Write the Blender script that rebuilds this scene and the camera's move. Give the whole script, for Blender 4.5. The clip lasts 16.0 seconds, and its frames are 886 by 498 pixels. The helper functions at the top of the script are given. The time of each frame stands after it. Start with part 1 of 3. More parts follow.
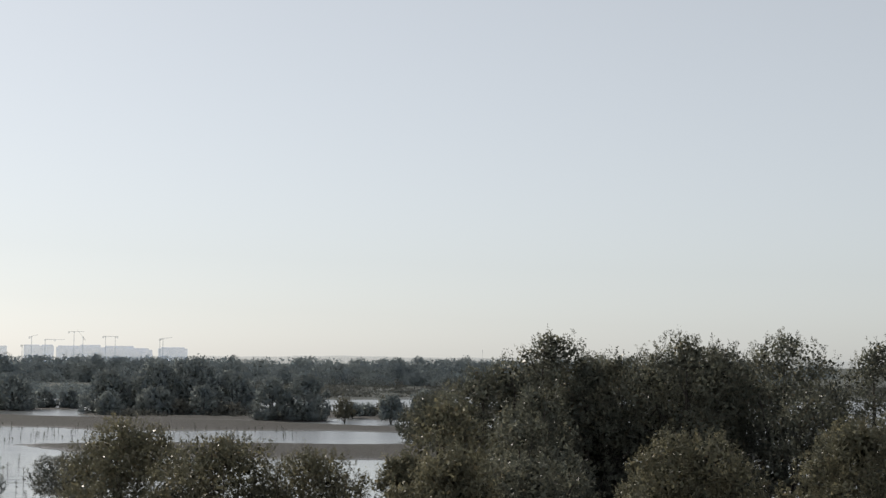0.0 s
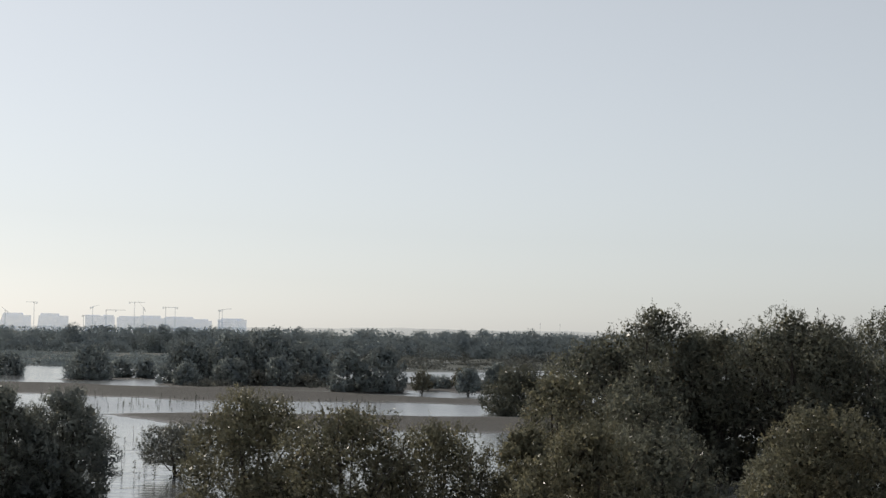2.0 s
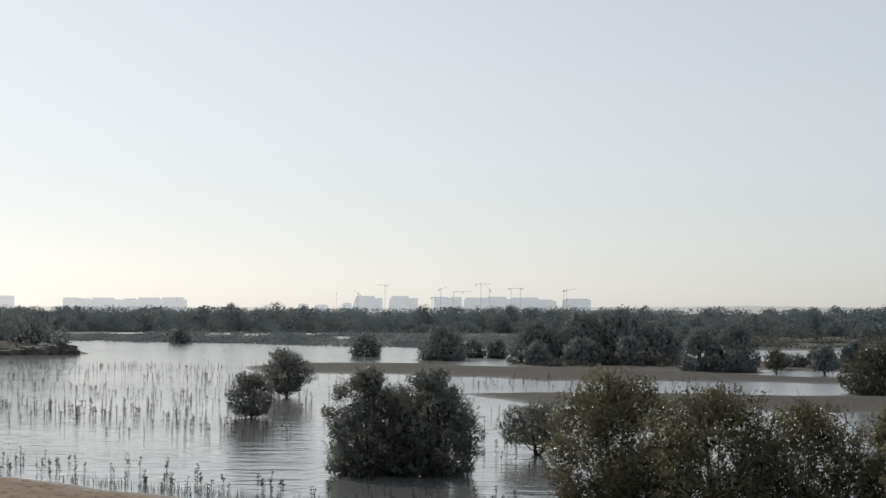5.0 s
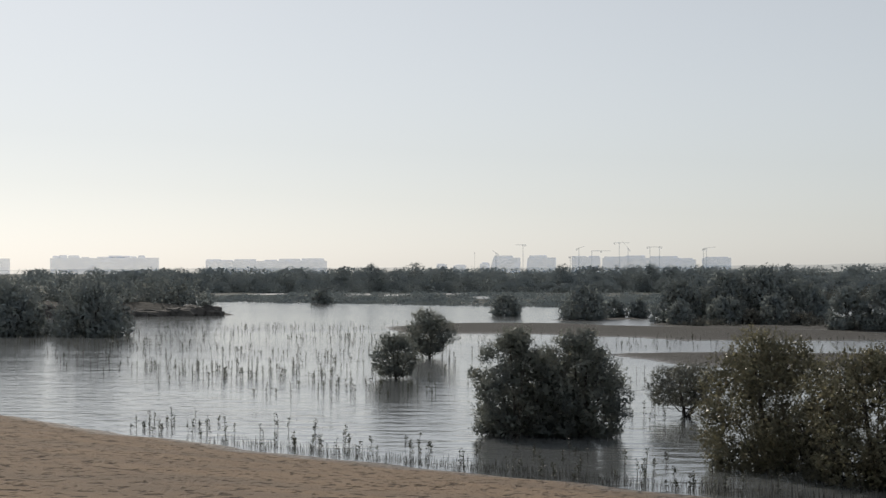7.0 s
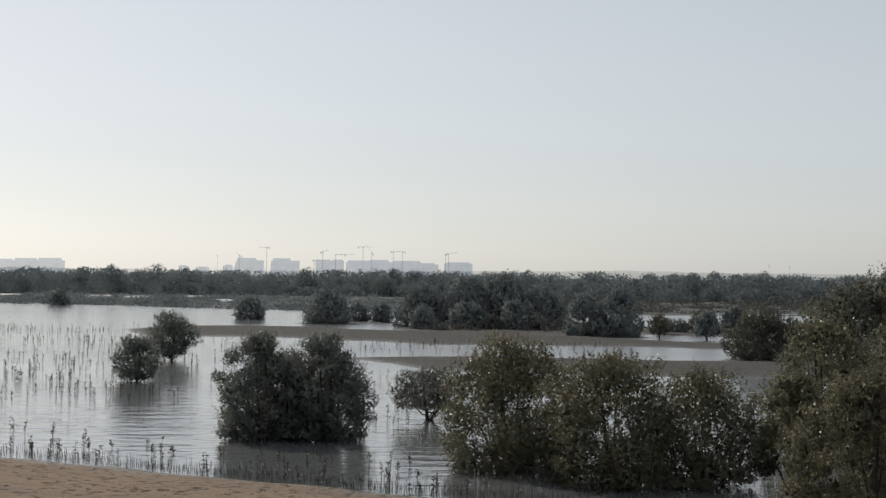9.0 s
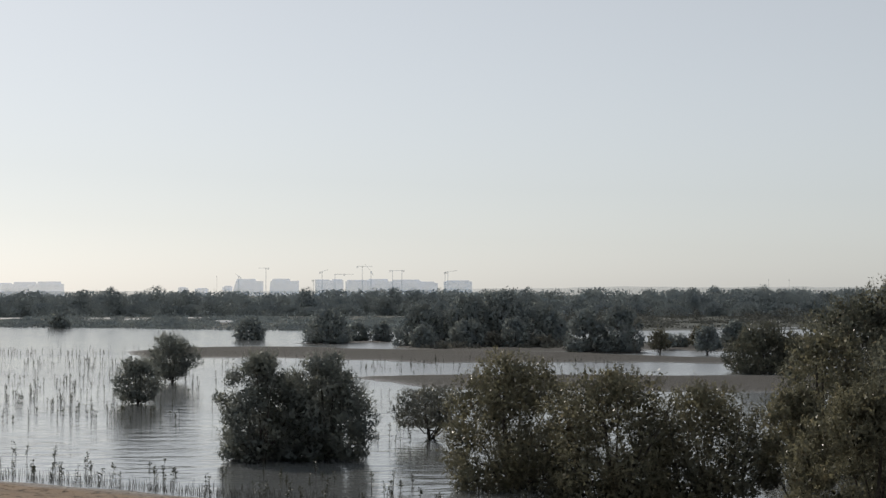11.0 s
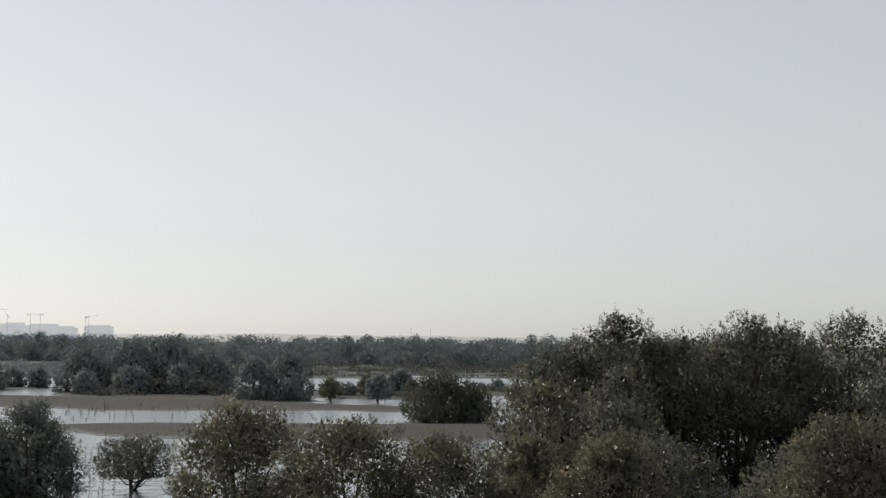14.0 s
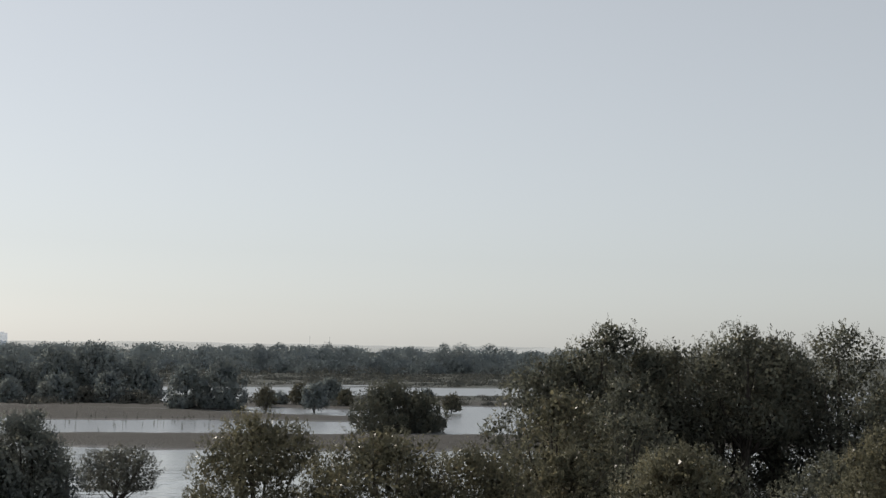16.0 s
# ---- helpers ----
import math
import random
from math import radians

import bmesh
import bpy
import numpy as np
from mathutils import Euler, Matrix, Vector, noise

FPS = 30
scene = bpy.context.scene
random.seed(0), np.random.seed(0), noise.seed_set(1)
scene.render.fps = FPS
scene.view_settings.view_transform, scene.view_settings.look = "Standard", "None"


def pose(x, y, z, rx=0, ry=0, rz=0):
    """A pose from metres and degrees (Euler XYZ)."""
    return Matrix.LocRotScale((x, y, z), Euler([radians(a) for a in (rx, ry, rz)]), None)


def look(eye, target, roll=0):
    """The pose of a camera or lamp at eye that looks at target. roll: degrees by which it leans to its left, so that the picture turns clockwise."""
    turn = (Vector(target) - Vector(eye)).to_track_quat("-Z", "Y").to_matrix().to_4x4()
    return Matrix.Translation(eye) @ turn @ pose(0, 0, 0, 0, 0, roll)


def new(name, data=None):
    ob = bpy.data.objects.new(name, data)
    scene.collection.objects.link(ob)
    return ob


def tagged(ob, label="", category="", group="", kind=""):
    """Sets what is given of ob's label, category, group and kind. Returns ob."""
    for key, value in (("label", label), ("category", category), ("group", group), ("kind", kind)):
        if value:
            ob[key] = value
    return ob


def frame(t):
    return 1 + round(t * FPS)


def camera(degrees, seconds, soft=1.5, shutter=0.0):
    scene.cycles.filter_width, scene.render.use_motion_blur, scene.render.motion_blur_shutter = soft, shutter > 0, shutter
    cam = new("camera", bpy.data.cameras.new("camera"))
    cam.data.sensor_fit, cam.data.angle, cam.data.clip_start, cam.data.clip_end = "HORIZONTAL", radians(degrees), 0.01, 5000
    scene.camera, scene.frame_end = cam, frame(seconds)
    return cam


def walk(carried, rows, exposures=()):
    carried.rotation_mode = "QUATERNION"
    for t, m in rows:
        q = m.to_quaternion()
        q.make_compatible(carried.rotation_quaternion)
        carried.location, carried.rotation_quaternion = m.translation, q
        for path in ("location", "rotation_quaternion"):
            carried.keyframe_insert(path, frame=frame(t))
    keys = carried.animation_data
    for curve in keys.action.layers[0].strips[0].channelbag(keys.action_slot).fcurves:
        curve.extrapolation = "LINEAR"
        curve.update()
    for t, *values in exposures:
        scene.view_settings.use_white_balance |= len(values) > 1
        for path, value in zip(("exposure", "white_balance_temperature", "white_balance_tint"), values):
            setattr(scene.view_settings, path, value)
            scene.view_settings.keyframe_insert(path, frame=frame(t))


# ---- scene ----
# ---- camera and walk ----
cam = camera(30.3, 16.0, soft=1.35, shutter=0.12)
PATH = [
    (0, (1.166, -0.797, 4.164), (1.511, 1.168, 4.304), 0.5),
    (0.5, (0.584, -0.818, 4.158), (0.903, 1.151, 4.307), 0.2),
    (1, (0.219, -0.701, 4.151), (0.527, 1.269, 4.311), 0.1),
    (1.5, (-0.025, -0.679, 4.154), (0.286, 1.292, 4.287), 0.7),
    (2, (-0.218, -0.563, 4.155), (0.058, 1.414, 4.261), 0.9),
    (2.5, (-0.332, -0.443, 4.156), (-0.105, 1.542, 4.259), 0.7),
    (3, (-0.434, -0.477, 4.156), (-0.28, 1.515, 4.241), 0.9),
    (3.5, (-0.532, -0.322, 4.16), (-0.467, 1.676, 4.234), 0.8),
    (4, (-0.568, -0.374, 4.162), (-0.552, 1.624, 4.247), 0.5),
    (4.5, (-0.59, -0.311, 4.147), (-0.644, 1.686, 4.221), 0.6),
    (5, (-0.578, -0.362, 4.157), (-0.718, 1.632, 4.234), 0.2),
    (5.2, (-0.566, -0.328, 4.162), (-0.732, 1.664, 4.215), 0.1),
    (5.6, (-0.624, -0.255, 4.166), (-0.852, 1.732, 4.214), 0.04),
    (6.0, (-0.682, -0.181, 4.171), (-0.973, 1.797, 4.212), -0.01),
    (6.4, (-0.74, -0.108, 4.175), (-1.073, 1.864, 4.211), -0.07),
    (6.8, (-0.798, -0.035, 4.181), (-1.128, 1.938, 4.211), -0.13),
    (7.1, (-0.842, 0.02, 4.183), (-1.128, 2, 4.209), -0.17),
    (7.3, (-0.871, 0.057, 4.186), (-1.103, 2.044, 4.209), -0.2),
    (7.5, (-0.887, -0.012, 4.199), (-1.05, 1.981, 4.232), -0.2),
    (8, (-0.915, -0.034, 4.187), (-0.95, 1.966, 4.215), 0.3),
    (8.5, (-0.898, -0.04, 4.181), (-0.901, 1.96, 4.207), 0.5),
    (9, (-0.907, -0.015, 4.188), (-0.903, 1.985, 4.221), 0.6),
    (9.2, (-0.908, -0.016, 4.188), (-0.904, 1.984, 4.2207), 0.6),
    (11.3, (-0.925, -0.055, 4.18), (-0.914, 1.944, 4.2432), -0.4),
    (11.5, (-0.961, -0.059, 4.179), (-0.942, 1.94, 4.246), -0.5),
    (12, (-1.124, -0.055, 4.195), (-1.051, 1.943, 4.249), -0.3),
    (12.5, (-1.376, 0.082, 4.18), (-1.212, 2.075, 4.216), 0.2),
    (13, (-1.736, 0.272, 4.175), (-1.435, 2.249, 4.218), 0.6),
    (13.5, (-2.214, 0.473, 4.176), (-1.819, 2.433, 4.254), 0.6),
    (14, (-2.741, 0.805, 4.194), (-2.308, 2.755, 4.308), 0.5),
    (14.5, (-3.31, 1.18, 4.193), (-2.849, 3.121, 4.329), 0.5),
    (15, (-3.852, 1.55, 4.178), (-3.342, 3.478, 4.335), 0.4),
    (15.5, (-4.459, 2.033, 4.186), (-3.92, 3.952, 4.346), 0.5),
    (16, (-5.106, 2.486, 4.181), (-4.554, 4.404, 4.307), 0.8),
]
EXPOSURES = ((0.0, 0.3, 6500, 10), (0.5, 0.12, 6500, 10), (1.0, 0.1, 6500, 10), (2.0, 0.26, 6500, 10), (3.5, 0.28, 6500, 10), (5.0, 0.21, 6500, 10), (5.2, 0.03, 6500, 10), (7.3, 0.05, 6500, 10), (8.0, 0.05, 6500, 10), (8.5, 0.13, 6500, 10), (12.0, 0.12, 6500, 10), (12.5, 0.13, 6520, 10), (13.0, 0.31, 6540, 10), (14.5, 0.28, 6540, 10), (16.0, 0.23, 6540, 10))
walk(cam, [(t, look(eye, aim, roll)) for t, eye, aim, roll in PATH], EXPOSURES)

# ---- world, sun ----
SUN_HEIGHT, SUN_TURN = 37.0, -33.0  # degrees above the horizon; degrees clockwise from +y
world = bpy.data.worlds.new("sky")
scene.world = world
world.use_nodes = True
wn = world.node_tree.nodes
sky = wn.new("ShaderNodeTexSky")
sky.sky_type = "NISHITA"
sky.sun_disc = False
sky.sun_elevation = radians(SUN_HEIGHT)
sky.sun_rotation = radians(SUN_TURN)
sky.air_density, sky.dust_density, sky.ozone_density = 0.8, 0.9, 1.6
wn["Background"].inputs["Strength"].default_value = 0.083
haze = wn.new("ShaderNodeMix")  # thin high haze over the whole sky
haze.data_type, haze.inputs[0].default_value, haze.inputs[7].default_value = "RGBA", 0.36, (6.46, 6.82, 6.85, 1)
pale = wn.new("ShaderNodeHueSaturation")  # dusty air takes the colour out of the sky
pale.inputs["Saturation"].default_value = 0.44
world.node_tree.links.new(sky.outputs[0], pale.inputs["Color"])
world.node_tree.links.new(pale.outputs[0], haze.inputs[6])
world.node_tree.links.new(haze.outputs[2], wn["Background"].inputs["Color"])

sun = new("sun", bpy.data.lights.new("sun", "SUN"))
sun.data.energy, sun.data.angle, sun.data.color = 2.4, radians(2.0), (1.0, 0.93, 0.82)
e, a = radians(SUN_HEIGHT), radians(SUN_TURN)
sun_dir = Vector((math.cos(e) * math.sin(a), math.cos(e) * math.cos(a), math.sin(e)))
sun.matrix_world = look(sun_dir * 100, (0, 0, 0))


# ---- materials ----
def material(name, rough=0.8, spec=0.3):
    m = bpy.data.materials.new(name)
    m.use_nodes = True
    b = m.node_tree.nodes["Principled BSDF"]
    b.inputs["Roughness"].default_value = rough
    b.inputs["Specular IOR Level"].default_value = spec
    return m, m.node_tree.nodes, m.node_tree.links, b


def texture(n, l, kind, scale, detail=4.0, stretch=None, rough=0.55):
    tex = n.new(kind)
    tex.inputs["Scale"].default_value = scale
    if kind == "ShaderNodeTexNoise":
        tex.inputs["Detail"].default_value = detail
        tex.inputs["Roughness"].default_value = rough
    geo = n.new("ShaderNodeNewGeometry")
    vec = geo.outputs["Position"]
    if stretch:
        mp = n.new("ShaderNodeMapping")
        mp.inputs["Scale"].default_value = stretch
        l.new(vec, mp.inputs["Vector"])
        vec = mp.outputs["Vector"]
    l.new(vec, tex.inputs["Vector"])
    return tex


def ramp(n, l, fac, stops):
    r = n.new("ShaderNodeValToRGB")
    els = r.color_ramp.elements
    while len(els) < len(stops):
        els.new(0.5)
    for el, (p, c) in zip(els, stops):
        el.position, el.color = p, (*c, 1)
    l.new(fac, r.inputs["Fac"])
    return r.outputs["Color"]


def mix(n, l, fac, a, b, mode="MIX"):
    m = n.new("ShaderNodeMix")
    m.data_type, m.blend_type = "RGBA", mode
    for sock, v in ((m.inputs[0], fac), (m.inputs[6], a), (m.inputs[7], b)):
        if isinstance(v, (int, float)):
            sock.default_value = v
        elif isinstance(v, tuple):
            sock.default_value = (*v, 1)
        else:
            l.new(v, sock)
    return m.outputs[2]


def bumped(n, l, b, height, strength, distance):
    k = n.new("ShaderNodeBump")
    k.inputs["Strength"].default_value = strength
    k.inputs["Distance"].default_value = distance
    l.new(height, k.inputs["Height"])
    l.new(k.outputs["Normal"], b.inputs["Normal"])
    return k


def foliage(name, dark, mid, light, dead, rough=0.5, see=0.3, spec=0.35, massed=True, patch=1.3):
    """Leaves: each takes its own tone, a few are dry; light passes through a little. massed: shaded by the lie of the spray
    that a leaf belongs to, as small leaves far off are, with the wax of each single blade over it."""
    m, n, l, b = material(name, 0.9 if massed else rough, 0.05 if massed else spec)
    geo = n.new("ShaderNodeNewGeometry")
    tone = ramp(n, l, geo.outputs["Random Per Island"], [(0.0, dark), (0.5, mid), (0.9, light), (0.97, dead)])
    big = texture(n, l, "ShaderNodeTexNoise", patch, 2.0)
    var = ramp(n, l, big.outputs["Fac"], [(0.3, (0.75, 0.78, 0.8)), (0.7, (1.2, 1.15, 1.05))])
    col = mix(n, l, 1.0, tone, var, "MULTIPLY")
    l.new(col, b.inputs["Base Color"])
    tr = n.new("ShaderNodeBsdfTranslucent")
    l.new(col, tr.inputs["Color"])
    if massed:
        lie = n.new("ShaderNodeAttribute")
        lie.attribute_name = "lie"
        l.new(lie.outputs["Vector"], b.inputs["Normal"])
        l.new(lie.outputs["Vector"], tr.inputs["Normal"])
        l.new(geo.outputs["Normal"], b.inputs["Coat Normal"])
        b.inputs["Coat Weight"].default_value, b.inputs["Coat Roughness"].default_value = spec, rough * 0.7
    ms = n.new("ShaderNodeMixShader")
    ms.inputs[0].default_value = see
    out = n["Material Output"]
    l.new(b.outputs[0], ms.inputs[1])
    l.new(tr.outputs[0], ms.inputs[2])
    l.new(ms.outputs[0], out.inputs["Surface"])
    return m


LEAF = foliage("mangrove_leaf", (0.242, 0.267, 0.255), (0.291, 0.319, 0.304), (0.328, 0.354, 0.332), (0.351, 0.344, 0.299), see=0.5, spec=0.22)
LEAF_STAND = foliage("dark_mangrove_leaf", (0.158, 0.167, 0.134), (0.197, 0.206, 0.169), (0.236, 0.245, 0.194), (0.27, 0.247, 0.186), see=0.4, spec=0.36, rough=0.45)
# bluish haze of the middle distance is put into this leaf's colour
LEAF_HAZED = foliage("hazed_mangrove_leaf", (0.325, 0.371, 0.383), (0.356, 0.402, 0.412), (0.386, 0.428, 0.44), (0.394, 0.404, 0.387), rough=0.8, see=0.25, spec=0.03)
LEAF_OLIVE = foliage("olive_mangrove_leaf", (0.18, 0.179, 0.127), (0.229, 0.224, 0.157), (0.278, 0.269, 0.189), (0.303, 0.265, 0.184), see=0.45, spec=0.55, rough=0.42)
LEAF_PALE = foliage("pale_mangrove_leaf", (0.16, 0.17, 0.153), (0.19, 0.2, 0.178), (0.22, 0.228, 0.2), (0.24, 0.225, 0.19), see=0.5, spec=0.4)
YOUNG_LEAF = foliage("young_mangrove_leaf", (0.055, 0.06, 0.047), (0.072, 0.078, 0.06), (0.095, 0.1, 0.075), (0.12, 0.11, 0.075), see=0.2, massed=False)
# both far leaf colours carry the pale blue of distant haze
LEAF_HAZY_FAR = foliage("haze_pale_far_leaf", (0.357, 0.407, 0.431), (0.363, 0.413, 0.437), (0.369, 0.418, 0.443), (0.369, 0.418, 0.437), rough=0.9, see=0.3, spec=0.0, patch=0.2)
LEAF_HAZY_FARTHEST = foliage("haze_pale_farthest_leaf", (0.399, 0.451, 0.475), (0.404, 0.456, 0.48), (0.408, 0.461, 0.484), (0.408, 0.461, 0.48), rough=0.9, see=0.3, spec=0.0, patch=0.1)
LEAF_MARSH = foliage("pale_marsh_leaf", (0.2, 0.2, 0.16), (0.225, 0.222, 0.175), (0.25, 0.243, 0.19), (0.26, 0.235, 0.19), rough=0.85, see=0.3, spec=0.03)
LEAF_SCRUB = foliage("saltmarsh_leaf", (0.176, 0.184, 0.175), (0.201, 0.208, 0.196), (0.224, 0.229, 0.214), (0.232, 0.223, 0.205), rough=0.85, see=0.25, spec=0.03)


def make_bark():
    m, n, l, b = material("grey_mangrove_bark", 0.85, 0.2)
    tex = texture(n, l, "ShaderNodeTexNoise", 14.0, 5.0, (1, 1, 0.25))
    l.new(ramp(n, l, tex.outputs["Fac"], [(0.3, (0.035, 0.03, 0.025)), (0.7, (0.12, 0.105, 0.09))]), b.inputs["Base Color"])
    bumped(n, l, b, tex.outputs["Fac"], 0.7, 0.02)
    return m


def make_ground():
    """Sand on the shore, brown mud on the bars, grey-green crust on the far marsh: three kinds by the sheet's own layers."""
    m, n, l, b = material("sand_and_mud", 0.9, 0.2)
    sand_at, marsh_at = n.new("ShaderNodeAttribute"), n.new("ShaderNodeAttribute")
    sand_at.attribute_name, marsh_at.attribute_name = "sand", "marsh"
    fine = texture(n, l, "ShaderNodeTexNoise", 9.0, 6.0)
    broad = texture(n, l, "ShaderNodeTexNoise", 0.35, 5.0, (0.5, 1.5, 1))
    prints = texture(n, l, "ShaderNodeTexNoise", 5.0, 2.0, (1.0, 0.6, 1))
    grain = texture(n, l, "ShaderNodeTexNoise", 60.0, 3.0)
    sand = mix(n, l, fine.outputs["Fac"], (0.235, 0.168, 0.113), (0.32, 0.236, 0.165))
    sand = mix(n, l, ramp(n, l, broad.outputs["Fac"], [(0.4, (0, 0, 0)), (0.65, (1, 1, 1))]), sand, (0.225, 0.172, 0.128))
    # shade in the hollows of the footprints, darkened into the sand colour
    print_shade = ramp(n, l, prints.outputs["Fac"], [(0.37, (1, 1, 1)), (0.43, (0, 0, 0))])
    sand = mix(n, l, print_shade, sand, (0.1, 0.071, 0.05))
    mud = mix(n, l, broad.outputs["Fac"], (0.052, 0.05, 0.047), (0.112, 0.107, 0.1))
    mud = mix(n, l, fine.outputs["Fac"], mud, (0.082, 0.076, 0.069))
    marsh = mix(n, l, broad.outputs["Fac"], (0.082, 0.09, 0.083), (0.122, 0.127, 0.113))
    col = mix(n, l, marsh_at.outputs["Fac"], mud, marsh)
    col = mix(n, l, sand_at.outputs["Fac"], col, sand)
    # wet for a hand's height above the water
    geo, sep = n.new("ShaderNodeNewGeometry"), n.new("ShaderNodeSeparateXYZ")
    l.new(geo.outputs["Position"], sep.inputs[0])
    wet = n.new("ShaderNodeMapRange")
    for k, v in (("From Min", 0.02), ("From Max", 0.10), ("To Min", 1.0), ("To Max", 0.0)):
        wet.inputs[k].default_value = v
    l.new(sep.outputs["Z"], wet.inputs["Value"])
    col = mix(n, l, wet.outputs[0], col, mix(n, l, 1.0, col, (0.55, 0.53, 0.5), "MULTIPLY"))
    l.new(col, b.inputs["Base Color"])
    rr = n.new("ShaderNodeMapRange")
    rr.inputs["To Min"].default_value, rr.inputs["To Max"].default_value = 0.92, 0.35
    l.new(wet.outputs[0], rr.inputs["Value"])
    l.new(rr.outputs[0], b.inputs["Roughness"])
    add = n.new("ShaderNodeMath")
    add.operation = "MULTIPLY_ADD"
    add.inputs[1].default_value = 0.25
    l.new(grain.outputs["Fac"], add.inputs[0])
    dips = ramp(n, l, prints.outputs["Fac"], [(0.33, (0, 0, 0)), (0.47, (1, 1, 1))])
    l.new(dips, add.inputs[2])
    bumped(n, l, b, add.outputs[0], 0.8, 0.16)
    return m


def make_water():
    m, n, l, b = material("shallow_murky_water", 0.05, 1.0)
    b.inputs["IOR"].default_value = 1.9
    broad = texture(n, l, "ShaderNodeTexNoise", 0.08, 3.0, (0.5, 1.2, 1))
    l.new(ramp(n, l, broad.outputs["Fac"], [(0.3, (0.115, 0.122, 0.125)), (0.7, (0.148, 0.156, 0.16))]), b.inputs["Base Color"])
    swell = texture(n, l, "ShaderNodeTexNoise", 1.0, 2.0, (0.45, 1.3, 1))
    ripple = texture(n, l, "ShaderNodeTexNoise", 3.2, 2.5, (0.5, 1.0, 1))
    gust = ramp(n, l, texture(n, l, "ShaderNodeTexNoise", 0.05, 2.0, (0.35, 1.6, 1)).outputs["Fac"], [(0.36, (0.55, 0.55, 0.55)), (0.62, (1, 1, 1))])
    # the breeze dies away behind the bars
    geo, sep = n.new("ShaderNodeNewGeometry"), n.new("ShaderNodeSeparateXYZ")
    l.new(geo.outputs["Position"], sep.inputs[0])

    def along(axis, a, b2, low=0.0, high=1.0):
        mr = n.new("ShaderNodeMapRange")
        for k, v in (("From Min", a), ("From Max", b2), ("To Min", low), ("To Max", high)):
            mr.inputs[k].default_value = v
        l.new(sep.outputs[axis], mr.inputs["Value"])
        return mr.outputs[0]

    def maths(kind, a, b2, c=0.0):
        m2 = n.new("ShaderNodeMath")
        m2.operation = kind
        for sock, v in zip(m2.inputs, (a, b2, c)):
            if isinstance(v, float):
                sock.default_value = v
            else:
                l.new(v, sock)
        return m2.outputs[0]

    lee = maths("MULTIPLY", along("Y", 58.0, 90.0), along("X", -15.0, -5.0))
    # ripples too fine to tell apart
    fine = maths("ADD", along("Y", 50.0, 180.0, 0.09, 0.11), along("Y", 235.0, 275.0, 0.0, 0.4))
    l.new(maths("MULTIPLY_ADD", lee, 0.17, fine), b.inputs["Roughness"])
    shelter = along("X", -3.0, 4.0, 1.0, 0.5)  # still water among the trees
    calm = maths("MULTIPLY", maths("MULTIPLY", gust, shelter), maths("MULTIPLY_ADD", lee, -0.45, 1.0))
    add = n.new("ShaderNodeMath")
    add.operation = "MULTIPLY_ADD"
    add.inputs[1].default_value = 0.7
    l.new(ripple.outputs["Fac"], add.inputs[0])
    l.new(maths("MULTIPLY", swell.outputs["Fac"], 1.7), add.inputs[2])
    chop = texture(n, l, "ShaderNodeTexNoise", 0.3, 3.0, (0.35, 1.5, 1))  # longer waves that still tell far off
    far_chop = maths("MULTIPLY", chop.outputs["Fac"], along("Y", 55.0, 110.0, 0.0, 3.0))
    bumped(n, l, b, maths("MULTIPLY", maths("ADD", add.outputs[0], far_chop), calm), 1.0, 0.03)
    return m


def make_plain(name, a, b2, scale, rough=0.85, stretch=None, bump=0.3, dist=0.05):
    m, n, l, b = material(name, rough, 0.25)
    tex = texture(n, l, "ShaderNodeTexNoise", scale, 5.0, stretch)
    l.new(ramp(n, l, tex.outputs["Fac"], [(0.3, a), (0.7, b2)]), b.inputs["Base Color"])
    if bump:
        bumped(n, l, b, tex.outputs["Fac"], bump, dist)
    return m


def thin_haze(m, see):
    """Imitates miles of haze: makes the surface part clear, so that the sky shows through."""
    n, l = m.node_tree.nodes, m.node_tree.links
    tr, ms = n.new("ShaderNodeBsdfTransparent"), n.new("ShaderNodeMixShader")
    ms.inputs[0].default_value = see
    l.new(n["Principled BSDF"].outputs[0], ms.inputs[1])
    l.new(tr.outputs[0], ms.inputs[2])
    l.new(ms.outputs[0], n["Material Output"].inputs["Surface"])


BARK = make_bark()
GROUND = make_ground()
WATER = make_water()
ROCK = make_plain("weathered_shore_rock", (0.06, 0.058, 0.056), (0.14, 0.13, 0.12), 1.6, bump=0.8, dist=0.2)
# skyline colours are paled and blued to imitate haze over the distance
CONCRETE = make_plain("haze_blue_concrete", (0.28, 0.58, 0.95), (0.34, 0.64, 0.98), 0.03, bump=0)
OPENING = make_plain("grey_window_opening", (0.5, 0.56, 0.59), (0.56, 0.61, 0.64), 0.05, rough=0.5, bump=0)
STEEL = make_plain("hazy_crane_paint", (0.52, 0.55, 0.56), (0.6, 0.62, 0.63), 0.05, bump=0)
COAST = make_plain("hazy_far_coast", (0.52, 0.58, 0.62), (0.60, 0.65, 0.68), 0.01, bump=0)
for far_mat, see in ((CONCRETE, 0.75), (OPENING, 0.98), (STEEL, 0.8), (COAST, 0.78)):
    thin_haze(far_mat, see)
SHOOT = make_plain("sapling_stem", (0.03, 0.027, 0.022), (0.06, 0.055, 0.045), 8.0, bump=0)


# ---- mesh helpers ----
def link_mesh(name, verts, faces, mat, parent=None, label="", smooth=False):
    me = bpy.data.meshes.new(name)
    me.from_pydata(verts, [], faces)
    me.materials.append(mat)
    if smooth:
        me.polygons.foreach_set("use_smooth", [True] * len(me.polygons))
    ob = new(name, me)
    ob.parent = parent
    if label:
        tagged(ob, label)
    return ob


